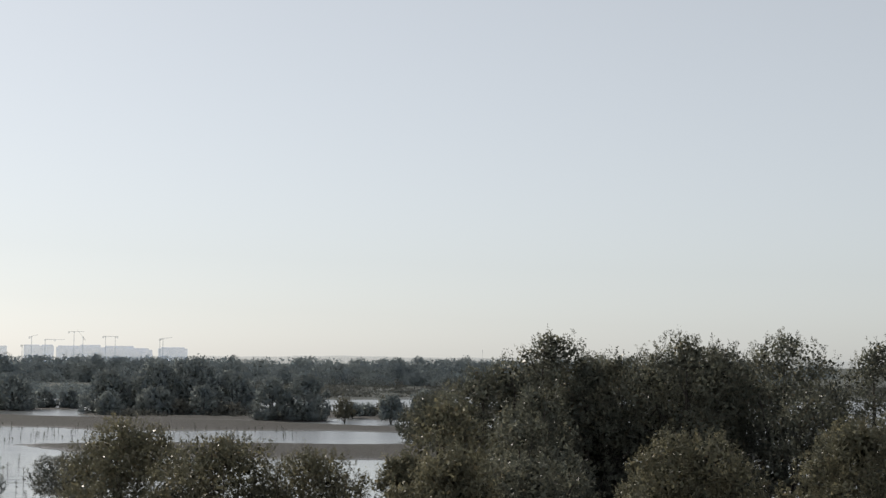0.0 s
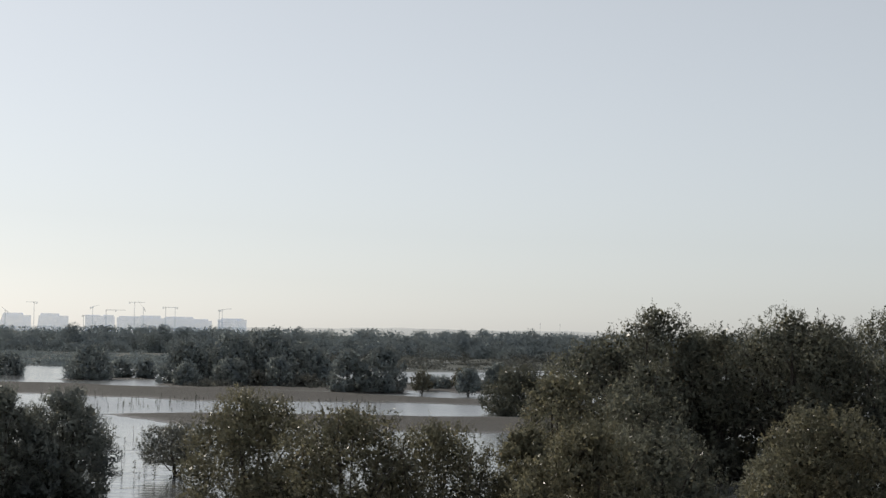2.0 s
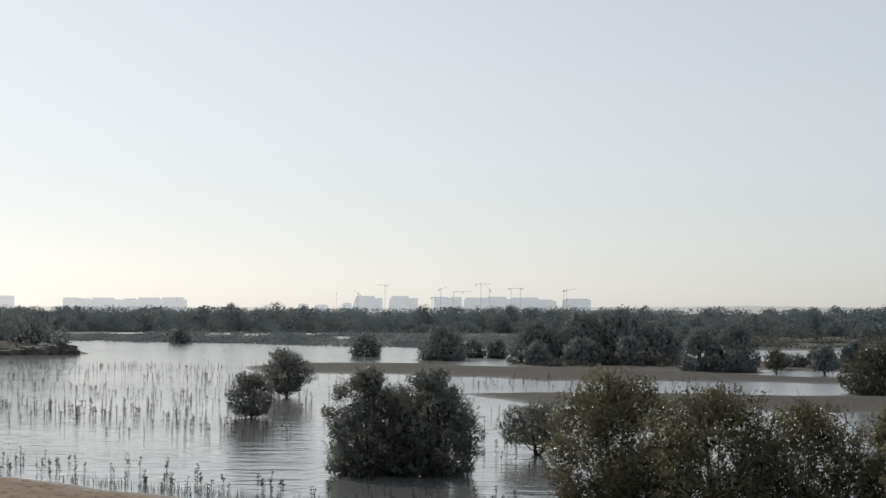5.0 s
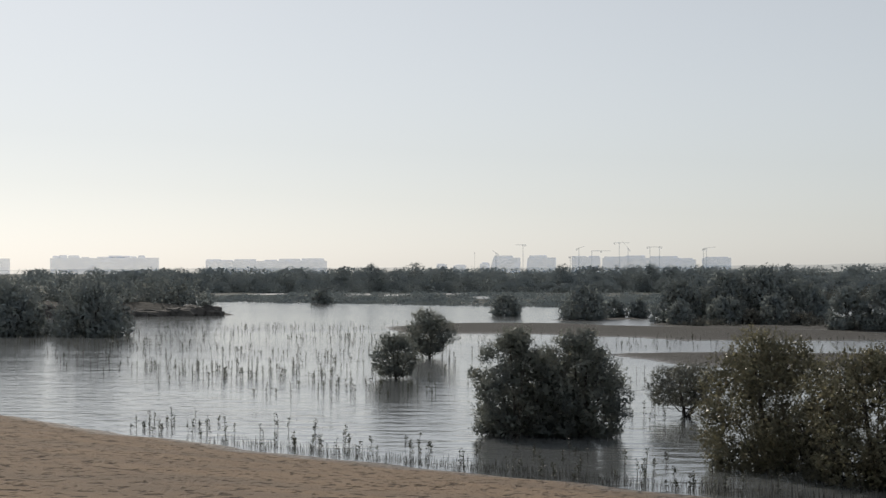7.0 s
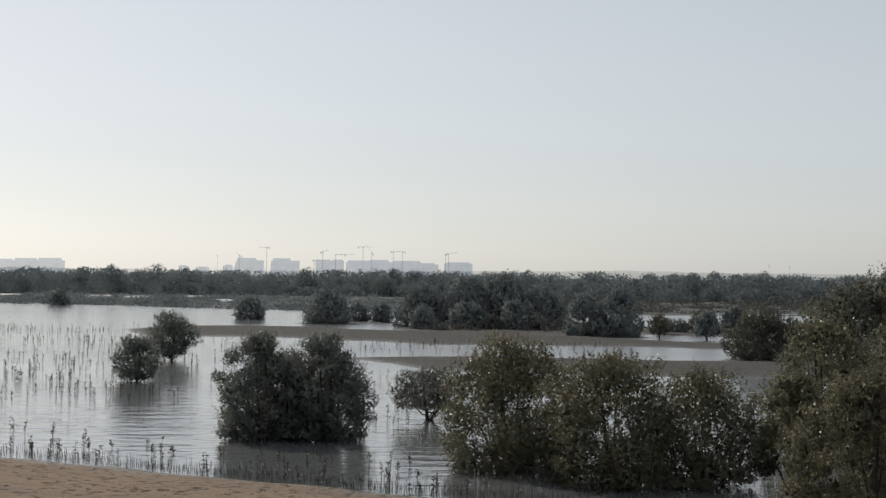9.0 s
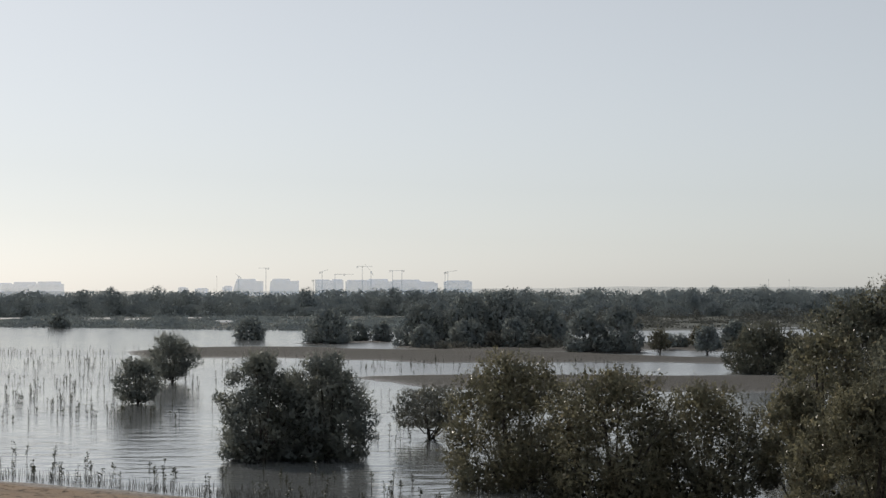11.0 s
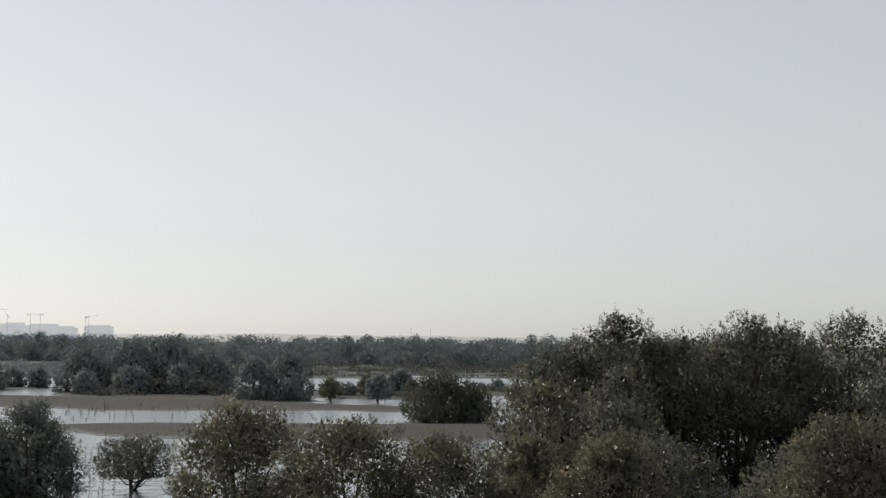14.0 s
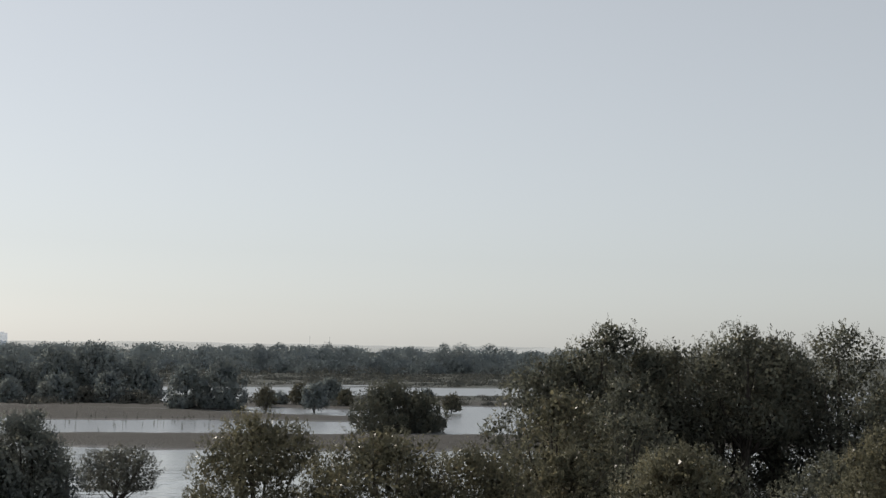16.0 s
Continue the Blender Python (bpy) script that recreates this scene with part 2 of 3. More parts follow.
def part(name, bm, mat, parent, label="", smooth=False):
    me = bpy.data.meshes.new(name)
    bm.to_mesh(me)
    bm.free()
    me.materials.append(mat)
    if smooth:
        me.polygons.foreach_set("use_smooth", [True] * len(me.polygons))
    ob = new(name, me)
    ob.parent = parent
    if label:
        tagged(ob, label)
    return ob


def set_lie(me, lie):
    me.attributes.new("lie", "FLOAT_VECTOR", "POINT").data.foreach_set("vector", lie.reshape(-1).astype(np.float32))


def blade_lie(quads, out, own):
    """The way that each blade is shaded by: the spray's, and a share of its own."""
    nrm = unit(np.cross(quads[:, 2] - quads[:, 0], quads[:, 1] - quads[:, 3]))
    nrm *= np.where(np.sum(nrm * out, axis=1) < 0, -1.0, 1.0)[:, None]
    return np.repeat(unit(out + nrm * own), 4, axis=0)


def quads_mesh(name, co, mat, parent=None, lie=None):
    """A mesh of loose four-cornered leaves; co has the shape (leaves, 4, 3)."""
    k = len(co)
    me = bpy.data.meshes.new(name)
    me.vertices.add(4 * k)
    me.vertices.foreach_set("co", co.reshape(-1).astype(np.float32))
    me.loops.add(4 * k)
    me.loops.foreach_set("vertex_index", np.arange(4 * k, dtype=np.int32))
    me.polygons.add(k)
    me.polygons.foreach_set("loop_start", np.arange(0, 4 * k, 4, dtype=np.int32))
    me.update(calc_edges=True)
    me.materials.append(mat)
    if lie is not None:
        set_lie(me, lie)
    ob = new(name, me)
    ob.parent = parent
    return ob


def unit(v):
    return v / np.maximum(np.linalg.norm(v, axis=-1, keepdims=True), 1e-6)


def leaf_quads(rng, at, way, length, width, face=None):
    """Pointed leaves, folded a little along the middle, from their stalks along their ways; face: the way most blades turn."""
    k = len(at)
    if face is None:
        side = unit(np.cross(way, rng.normal(size=(k, 3))))
    else:
        side = unit(np.cross(way, face + rng.normal(size=(k, 3)) * 0.45))
    nrm = np.cross(side, way)
    ln = (length * rng.uniform(0.7, 1.25, k))[:, None]
    wd = (width * rng.uniform(0.7, 1.25, k))[:, None]
    mid = at + way * ln * 0.45 + nrm * wd * 0.25
    return np.stack([at, mid + side * wd * 0.5, at + way * ln, mid - side * wd * 0.5], 1)


def tube(pts, radii, sides=6):
    """Vertices and faces of a tapered, bent limb."""
    verts, faces = [], []
    pts = [Vector(p) for p in pts]
    for i, (p, r) in enumerate(zip(pts, radii)):
        d = (pts[min(i + 1, len(pts) - 1)] - pts[max(i - 1, 0)]).normalized()
        u = d.orthogonal().normalized()
        w = d.cross(u)
        for j in range(sides):
            t = 2 * math.pi * j / sides
            verts.append(p + (u * math.cos(t) + w * math.sin(t)) * r)
    for i in range(len(pts) - 1):
        for j in range(sides):
            k = (j + 1) % sides
            faces.append((i * sides + j, i * sides + k, (i + 1) * sides + k, (i + 1) * sides + j))
    faces.append(tuple(range(sides))[::-1])
    faces.append(tuple(range((len(pts) - 1) * sides, len(pts) * sides)))
    return verts, faces


# ---- the lie of the land ----
def capsule(x, y, ax, ay, ar, bx, by, br):
    """How far inside a strip with round ends, wider at one end (metres, positive within)."""
    dx, dy = bx - ax, by - ay
    t = np.clip(((x - ax) * dx + (y - ay) * dy) / (dx * dx + dy * dy), 0, 1)
    return ar + (br - ar) * t - np.hypot(x - ax - dx * t, y - ay - dy * t)


def wobble(x, y, s, seed=0.0):
    return (np.sin(x * s + 1.7 * np.sin(y * s * 0.7 + seed) + seed) + np.sin(y * s * 1.3 + 1.3 * np.sin(x * s * 0.9 - seed)) * 0.8
            + 0.5 * np.sin(x * s * 2.3 - y * s * 1.9 + seed)) / 2.3


def shoreline(x):
    xc = np.clip(x, -40, 30)
    return 30.4 - 0.53 * xc + 0.009 * xc * xc - 0.2 * (x - xc)


def far_shore(x):
    return np.interp(x, [-400, -72, -58, -44, -33, -25, -16, -6, 8, 23, 38, 60, 110, 400], [330, 227, 217, 213, 201, 195, 190, 182, 180, 183, 188, 187, 176, 150])


def strip(x, y, xs, near, far):
    """How far inside a strip of land between a near and a far shore."""
    inside = np.minimum(y - np.interp(x, xs, near), np.interp(x, xs, far) - y)
    return np.minimum(inside, np.minimum(x - xs[0], xs[-1] - x) * 1.5)


WOOD_POOLS = ((-81, 304, 2.4), (-63, 297, 1.7), (-54.3, 288, 1.4), (-46.8, 303, 0.7), (-35.5, 262, 0.9))  # x, y, half width


def open_before_pool(x, y):
    """Whether a place lies on the open flat in front of one of the small pools before the woods."""
    return any(abs(x - gx * y / gy) < gw + 0.8 and gy - 38 < y < gy + 8 for gx, gy, gw in WOOD_POOLS)


def land(x, y):
    """Height of the ground above the water."""
    near = shoreline(x) - y + 0.35 * wobble(x, y, 0.8)
    beach = np.where(near > 0, 2.5 * np.tanh(np.maximum(near, 0) * 0.082 / 2.5), np.maximum(near * 0.06, -0.45))
    rough = 0.5 * wobble(x, y, 0.35, 2.0) + 0.4 * wobble(x, y, 1.1, 5.0) + 0.4 * wobble(x, y, 2.7, 1.0) + 0.25 * wobble(x, y, 5.3, 9.0)
    bars = np.maximum.reduce([
        # the long bar, the nearer one, the wooded bank, the bank with the pools
        strip(x, y, [-24, -20.7, -16, -11.5, -7.6, -4, -1.5, 2, 8, 12, 16, 19, 24], [120, 109.5, 108.6, 108.2, 104.6, 103.2, 99, 99, 99.6, 99.6, 97.2, 98.5, 101],
              [122, 131, 132.6, 132, 126.5, 124.4, 123.4, 121, 117.5, 111.5, 107.3, 105.5, 103]),
        strip(x, y, [-6, -5, -3.8, -2.7, -1.5, 1, 8, 14, 24, 36], [82.3, 81.6, 79, 76.6, 73.6, 71.4, 69.5, 69, 69, 70], [82.9, 83.3, 84, 84.6, 85, 85.2, 84.4, 83.2, 83, 82]),
        strip(x, y, [-4.2, -2.5, 0, 4, 8, 10.5, 14], [128, 123, 120, 118, 116.5, 114, 114], [134, 139, 142, 143, 141, 132, 124]),
        strip(x, y, [9, 14, 16.6, 20.3, 24, 28, 32, 36, 46], [124, 122, 119.6, 117.2, 117.5, 127, 125, 123, 122], [128, 147, 140, 146, 154, 152, 152, 154, 155]),
        capsule(x, y, -11, 141, 2.0, -6, 146, 2.2),
    ])
    flat = np.where(bars + rough > 0, 0.1 * np.tanh((bars + rough) * 0.05 / 0.1), np.maximum((bars + rough) * 0.05, -0.45))
    far = y - far_shore(x) + 2.5 * wobble(x, y, 0.16, 1.0)
    pools = 0.16 * wobble(x * 0.5, y, 0.19, 3.0) + 0.1 * wobble(x * 0.6, y, 0.43, 7.0)
    inland = np.clip((y - 345) / 150, 0, 1)
    low = np.clip((4 - x) / 6, 0, 1)  # flatter before the open lagoon
    fl = np.where(far > 0, (0.14 - 0.06 * low) * np.tanh(far * 0.1) + pools * (1 - 0.85 * low) * np.clip(far / 8, 0, 1) * (1 - inland) + 0.35 * inland, np.maximum(far * 0.05, -0.45))
    gleam = sum(np.exp(-((y - gy) / 10) ** 4 - ((x - gx + 0.12 * (y - gy)) / gw) ** 4) for gx, gy, gw in WOOD_POOLS)
    fl = fl - 0.7 * gleam
    mound = np.maximum.reduce([
        capsule(x, y, -49, 154, 3.0, -62, 160, 12),
        capsule(x, y, -62, 160, 12, -95, 150, 24),
    ]) + 0.8 * wobble(x, y, 0.5, 4.0)
    md = np.where(mound > 0, 1.3 * np.tanh(mound * 0.3 / 1.3), np.maximum(mound * 0.06, -0.45))
    return np.maximum.reduce([beach, flat, fl, md])


def height(x, y):
    return float(land(np.array([float(x)]), np.array([float(y)]))[0])


def build_ground():
    ys = np.concatenate([-np.geomspace(4800, 30, 26), np.linspace(-20, 20, 22), np.arange(21, 46, 0.17), np.arange(46, 70, 0.9),
                         np.arange(70, 150, 0.5), np.arange(150, 340, 1.1), np.geomspace(341, 4850, 60)])
    u = np.linspace(-1, 1, 225)
    u = 0.3 * u + 0.7 * u ** 3
    half = 70 + 1.15 * np.abs(ys)
    x = half[:, None] * u[None, :]
    y = np.repeat(ys[:, None], len(u), 1)
    z = land(x, y)
    dry = (y < 46) & (z > 0.03)
    # trodden sand: shallow scuffs and low ripples of wind
    scuff = np.maximum(0, wobble(x, y, 3.1, 0.5) * wobble(x, y, 2.3, 3.3) - 0.1)
    z = z - np.where(dry, 0.05 * scuff, 0) + np.where(dry, 0.012 * wobble(x, y, 1.7, 8.0), 0)
    r, c = x.shape
    i = np.arange((r - 1) * c).reshape(r - 1, c)[:, :-1].reshape(-1)
    faces = np.stack([i, i + 1, i + c + 1, i + c], 1)
    ob = link_mesh("ground", np.stack([x, y, z], -1).reshape(-1, 3).tolist(), faces.tolist(), GROUND, smooth=True)
    for key, val in (("sand", np.clip((52 - y) / 4, 0, 1)), ("marsh", np.clip((y - 124) / 25, 0, 1) * np.maximum(np.clip((x + 6) / 14, 0, 1), np.clip((y - 195) / 8, 0, 1)))):
        ob.data.attributes.new(key, "FLOAT", "POINT").data.foreach_set("value", np.clip(val, 0, 1).reshape(-1).astype(np.float32))
    tagged(ob, "pale trodden sand beach, brown mud bars and far saltmarsh flats", "ground", kind="structure")


def build_water():
    ob = link_mesh("water", [(-4800, -60, 0), (4800, -60, 0), (4800, 4850, 0), (-4800, 4850, 0)], [(0, 1, 2, 3)], WATER)
    tagged(ob, "calm rippled silver-grey tidal water over a shallow bed", "water", kind="structure")


build_ground()
build_water()


# ---- trees ----
def crown_points(rng, w, h, low, twigs, lumps, peak, foot=0.93):
    """Places and outward ways of twigs on the skin of a lumpy dome that hangs down to its foot."""
    i = np.arange(lumps)
    up = ((i + rng.uniform(0.1, 0.9, lumps)) / lumps) ** 1.35
    turn = i * 2.39996 + rng.uniform(-0.35, 0.35, lumps) + rng.uniform(0, 6.28)
    big = math.sqrt(26.0 / lumps)
    size = rng.uniform(0.18, 0.46, lumps) * big
    full = (1 - np.clip((up - 0.12) / 0.88, 0, 1) ** (2.3 - 1.2 * peak)) ** 0.6 * (foot + (1 - foot) * np.clip(up / (0.2 if foot > 0.9 else 0.38), 0, 1))
    rad = np.maximum(full - size * 0.75, 0.0) * rng.uniform(0.78, 1.13, lumps)
    tall = (h - low) / w * 2
    cz = np.clip(up * tall, size * 0.4, np.maximum(tall - size * 0.9, size * 0.4)) * rng.uniform(0.93, 1.03, lumps)
    cen = np.stack([rad * np.cos(turn), rad * np.sin(turn), cz], 1)
    cen = np.concatenate([cen, cen[::4] * [0.4, 0.4, 0.95]])  # some fill the heart of the crown
    size = np.concatenate([size, size[::4]])
    lumps = len(cen)
    n = twigs * 3
    pick = rng.choice(lumps, n, p=size ** 2 / np.sum(size ** 2))
    out = unit(rng.normal(size=(n, 3)))
    p = cen[pick] + out * (size[pick] * rng.uniform(0.66, 1.03, n) ** 0.8)[:, None]
    deep = np.zeros(n)
    for c, r in zip(cen, size):
        deep += np.linalg.norm(p - c, axis=1) < r * 0.72
    keep = np.argsort(deep + rng.random(n) * 0.9, kind="stable")[:twigs]
    p, out = p[keep], out[keep]
    p[:, 2] = np.maximum(p[:, 2], 0.06 * rng.random(twigs))
    k = np.array([1 / np.percentile(np.abs(p[:, :2]), 98.5)] * 2 + [tall * 0.985 / p[:, 2].max()])
    p = p * k
    away = unit(p - [0, 0, tall * 0.35])
    way = unit(out * 0.8 + away * 0.6 + np.array([0, 0, 0.2]))
    return p * (w / 2) + [0, 0, low], way, cen * k * (w / 2) + [0, 0, low], size[:, None] * k * (w / 2)


def heart(rng, cen, rad, n, length, width, inner=0.15, outer=0.62):
    """Thick growth inside the lumps, and the ways that it faces."""
    b = rng.choice(len(cen), n, p=rad[:, 0] ** 2 / np.sum(rad[:, 0] ** 2))
    out = unit(rng.normal(size=(n, 3)))
    deep = cen[b] + out * rad[b] * rng.uniform(inner, outer, (n, 1))
    deep[:, 2] = np.maximum(deep[:, 2], 0.02)
    return leaf_quads(rng, deep, unit(rng.normal(size=deep.shape)), length, width), out


def make_crown(seed, w, h, low, leaves, leaf, lumps=38, peak=0.25, mat=None, parent=None, per=13, open_crown=False, soft=False, foot=0.93):
    rng = np.random.default_rng(seed)
    twigs = max(leaves // per, 8)
    p, way, cen, rad = crown_points(rng, w, h, low, twigs, lumps, peak, foot)
    # leafy sprigs that grow out and up from the lumps, some of them well past the rest
    reach = leaf * rng.uniform(2.6, 6.0, twigs) * np.where(rng.random(twigs) < 0.14, 2.1, 1.0)
    grow = unit(way * 0.6 + rng.normal(size=(twigs, 3)) * 0.35 + np.array([0, 0, 0.65]))
    j = np.repeat(np.arange(twigs), per)
    k = len(j)
    t = rng.uniform(0.0, 1.0, k) ** 0.8
    at = p[j] + grow[j] * (reach[j] * (t - 0.65))[:, None] + rng.normal(size=(k, 3)) * leaf * 0.3
    at[:, 2] = np.maximum(at[:, 2], 0.03)
    lw = unit(grow[j] * 0.65 + rng.normal(size=(k, 3)) * 0.6)
    skin = leaf_quads(rng, at, lw, leaf * (1.08 if soft else 1.22), leaf * (0.7 if soft else 0.42))
    # thick shaded growth inside
    core, out = heart(rng, cen, rad, int(leaves / (8 if open_crown else 4)), leaf * 1.9, leaf * 1.5, *((0.45, 0.82) if soft else (0.3, 0.72)))
    quads = np.concatenate([skin, core])
    facing = np.concatenate([way[j], out])
    lie = blade_lie(quads, unit(facing + np.array([0, -0.35, 0.1])) if soft else facing, 0.05 if soft else 0.28)
    return quads_mesh("crown", quads, mat, parent, lie), p


def tree(x, y, w, h, low=0.15, leaves=9000, leaf=0.075, mat=None, label="", peak=0.25, stems=3, name="mangrove_tree", lumps=38, thick=0.045, group="", open_crown=False, boles=1, foot=0.93):
    """A mangrove: a short trunk that forks low into bent limbs, under a lumpy crown of small leaves."""
    if y > 80:
        leaves, leaf = int(leaves * 1.05), leaf * 0.98
    seed = int(abs(x * 131 + y * 17 + w * 977 + h * 53)) + 11
    rnd = random.Random(seed)
    g = height(x, y) - 0.04
    top = h - g
    root = new(name)
    root.location = (x, y, g)
    tagged(root, label or "dark green mangrove tree standing in shallow water", "tree", group)
    _, pts = make_crown(seed, w, top, max(low - g, 0.05), leaves, leaf, lumps, peak, mat or LEAF, root, open_crown=open_crown, soft=y > 80, foot=foot)
    r = thick * h / 2.5 + 0.015
    fork = max(low - g, 0.1) * 0.6 + 0.12 * top
    lean = (rnd.uniform(-0.05, 0.05) * w, rnd.uniform(-0.05, 0.05) * w)
    for b in range(boles):
        lx, ly = lean if boles == 1 else (0.2 * w * math.cos(b * 2.4 + seed), 0.2 * w * math.sin(b * 2.4 + seed))
        bx, by = (0, 0) if boles == 1 else (lx * 0.35, ly * 0.35)
        k = 1.0 if boles == 1 else rnd.uniform(0.4, 0.65)
        v, f = tube([(bx, by, -0.1), (bx + lx * 0.3, by + ly * 0.3, fork * 0.5), (bx + lx, by + ly, fork), (lx * 1.6, ly * 1.6, top * 0.45), (lx * 2, ly * 2, top * 0.8)],
                    [r * 1.5 * k, r * 1.1 * k, r * k, r * 0.7 * k, r * 0.2 * k], 7)
        trunk = link_mesh("trunk", v, f, BARK, root, smooth=True)
    order = sorted(range(len(pts)), key=lambda i: rnd.random())[:stems]
    for i in order:
        q = Vector(pts[i])
        s = Vector((lean[0] * 0.8, lean[1] * 0.8, fork * rnd.uniform(0.35, 0.95)))
        m1 = s.lerp(q, 0.35) + Vector((0, 0, -0.04 * top))
        m2 = s.lerp(q, 0.7) + Vector((rnd.uniform(-1, 1) * 0.04 * w, rnd.uniform(-1, 1) * 0.04 * w, 0.02 * top))
        v, f = tube([s, m1, m2, q], [r * 0.62, r * 0.48, r * 0.3, r * 0.1], 5)
        link_mesh("limb", v, f, BARK, trunk, smooth=True)
    return root


IN_WATER = "dense dark green mangrove tree standing in shallow water"
# the pair in open water and the two small ones behind
tree(-5.45, 41.6, 2.15, 2.84, 0.03, 24000, 0.05, LEAF, IN_WATER, 0.3, 9, lumps=50, foot=0.78)
tree(-3.78, 41.8, 2.5, 2.8, 0.03, 28000, 0.05, LEAF, IN_WATER, 0.3, 9, lumps=52, foot=0.78)
tree(-4.65, 42.2, 2.3, 2.3, 0.03, 17000, 0.05, LEAF, IN_WATER, 0.25, 6)
tree(-13.75, 78.5, 2.58, 2.4, 0.3, 10500, 0.068, LEAF, "small dark mangrove with an open trunk in the lagoon", 0.25, 6, foot=0.55, lumps=24)
tree(-12.6, 63.3, 1.94, 1.86, 0.12, 8500, 0.058, LEAF, "small round mangrove bush standing in the lagoon", 0.25, 5, foot=0.62, lumps=24)
# the near row along the water's edge
tree(-1.15, 47.6, 2.15, 1.55, 0.38, 13500, 0.045, LEAF_PALE, "sparse grey-leaved mangrove spreading low over the water", 0.15, 12, lumps=30, open_crown=True, foot=0.75)
tree(0.7, 35.7, 3.5, 3.0, 0.03, 36000, 0.047, LEAF_OLIVE, "tall leafy olive-green mangrove at the water's edge", 0.3, 10, lumps=50, foot=0.75)
tree(2.55, 33.2, 3.1, 2.76, 0.03, 32000, 0.046, LEAF_OLIVE, "leafy olive mangrove with bare lower stems in water", 0.25, 10, boles=4, lumps=48, foot=0.7)
tree(4.45, 33.2, 2.7, 2.46, 0.08, 33000, 0.047, LEAF_OLIVE, "thin mangrove with bare forked stems in water", 0.2, 12, lumps=46, thick=0.033, open_crown=True, boles=5, foot=0.72)
tree(6.3, 33.0, 1.7, 2.35, 0.3, 11800, 0.05, LEAF_OLIVE, "dark leafy mangrove among others in shallow water", 0.2, 9)
tree(6.5, 28.2, 2.9, 2.72, 0.02, 27600, 0.048, LEAF_OLIVE, "broad olive mangrove bush on the wet shore", 0.55, 5, name="mangrove_bush", thick=0.025, lumps=46)
tree(10.9, 28.4, 3.5, 3.05, 0.02, 38300, 0.049, LEAF_OLIVE, "broad olive mangrove bush on the wet shore", 0.55, 5, name="mangrove_bush", thick=0.025, lumps=46)
tree(14.3, 28.6, 3.0, 3.3, 0.02, 32800, 0.049, LEAF_OLIVE, "broad olive mangrove bush on the wet shore", 0.55, 5, name="mangrove_bush", thick=0.025, lumps=46)
tree(9.2, 33.6, 3.4, 2.3, 0.02, 15000, 0.055, LEAF_STAND, "dark leafy mangrove among others in shallow water", 0.2, 5)
tree(12.8, 33.8, 3.4, 2.3, 0.02, 15000, 0.055, LEAF_STAND, "dark leafy mangrove among others in shallow water", 0.2, 5)
# the tall stand
TALL = "tall dense dark mangrove tree in a thick stand"
tree(8.2, 38.5, 3.1, 3.4, 0.1, 11316, 0.068, LEAF_OLIVE, TALL, 0.3, 10)
tree(12.9, 47.2, 3.5, 5.3, 0.1, 17548, 0.068, LEAF_STAND, TALL, 0.4, 9)
tree(11.5, 46.7, 3.4, 4.5, 0.1, 11890, 0.068, LEAF_STAND, TALL, 0.4, 7)
tree(14.0, 46.9, 2.8, 4.6, 0.1, 10332, 0.068, LEAF_STAND, TALL, 0.4, 7)
tree(10.5, 46.5, 3.6, 4.15, 0.1, 12792, 0.068, LEAF_STAND, TALL, 0.5, 8)
tree(15.0, 47.6, 3.8, 4.7, 1.7, 13940, 0.062, LEAF_STAND, TALL, 0.3, 8)
tree(16.9, 46.6, 4.4, 5.25, 1.9, 20500, 0.062, LEAF_STAND, TALL, 0.4, 10)
tree(20.0, 46.4, 5.0, 5.3, 0.3, 25748, 0.064, LEAF_STAND, TALL, 0.25, 12)
tree(23.3, 47.0, 4.2, 5.2, 0.3, 20500, 0.064, LEAF_STAND, TALL, 0.3, 10)
tree(11.2, 42.0, 3.2, 3.7, 0.1, 13530, 0.062, LEAF_STAND, TALL, 0.3, 8)
tree(18.3, 47.4, 3.4, 4.9, 1.6, 13940, 0.062, LEAF_STAND, TALL, 0.2, 8)
tree(10.4, 39.5, 3.0, 3.0, 0.05, 9922, 0.062, LEAF_STAND, TALL, 0.3, 8)
tree(19.6, 43.6, 3.6, 3.5, 0.03, 12710, 0.062, LEAF_STAND, TALL, 0.2, 6)
tree(22.8, 42.0, 4.0, 4.2, 0.1, 16646, 0.062, LEAF_STAND, TALL, 0.3, 8)
for bx, by, bh in ((13.4, 49.8, 4.5), (15.6, 50.2, 4.6), (17.9, 50.0, 4.7), (20.2, 50.4, 4.6)):
    tree(bx, by, 4.2, bh, 0.03, 8200, 0.078, LEAF_STAND, TALL, 0.15, 5)
for bx, by, bh in ((13.2, 48.2, 3.0), (15.0, 48.9, 3.2), (17.2, 48.7, 3.2), (11.8, 44.6, 2.0)):
    tree(bx, by, 3.0, bh, 0.03, 9020, 0.068, LEAF_STAND, "dark leafy mangrove in the shade of taller trees", 0.1, 5)

# beyond the bars
MID = "dark mangrove tree on a low mud bank"
tree(16.2, 86.0, 4.2, 2.65, 0.05, 16000, 0.08, LEAF_STAND, "broad dark mangrove bush beside a mud bar", 0.2, 6)
tree(18.0, 86.4, 2.8, 2.0, 0.05, 6400, 0.08, LEAF_STAND, "broad dark mangrove bush beside a mud bar", 0.2, 5)
tree(17.3, 111.0, 1.7, 1.95, 0.4, 2600, 0.105, LEAF_HAZED, "small round mangrove tree at a pool's edge", 0.1, 5)
tree(14.2, 112.2, 1.55, 1.75, 0.45, 1700, 0.1, LEAF_MARSH, "small sparse mangrove tree at a pool's edge", 0.3, 7, open_crown=True)
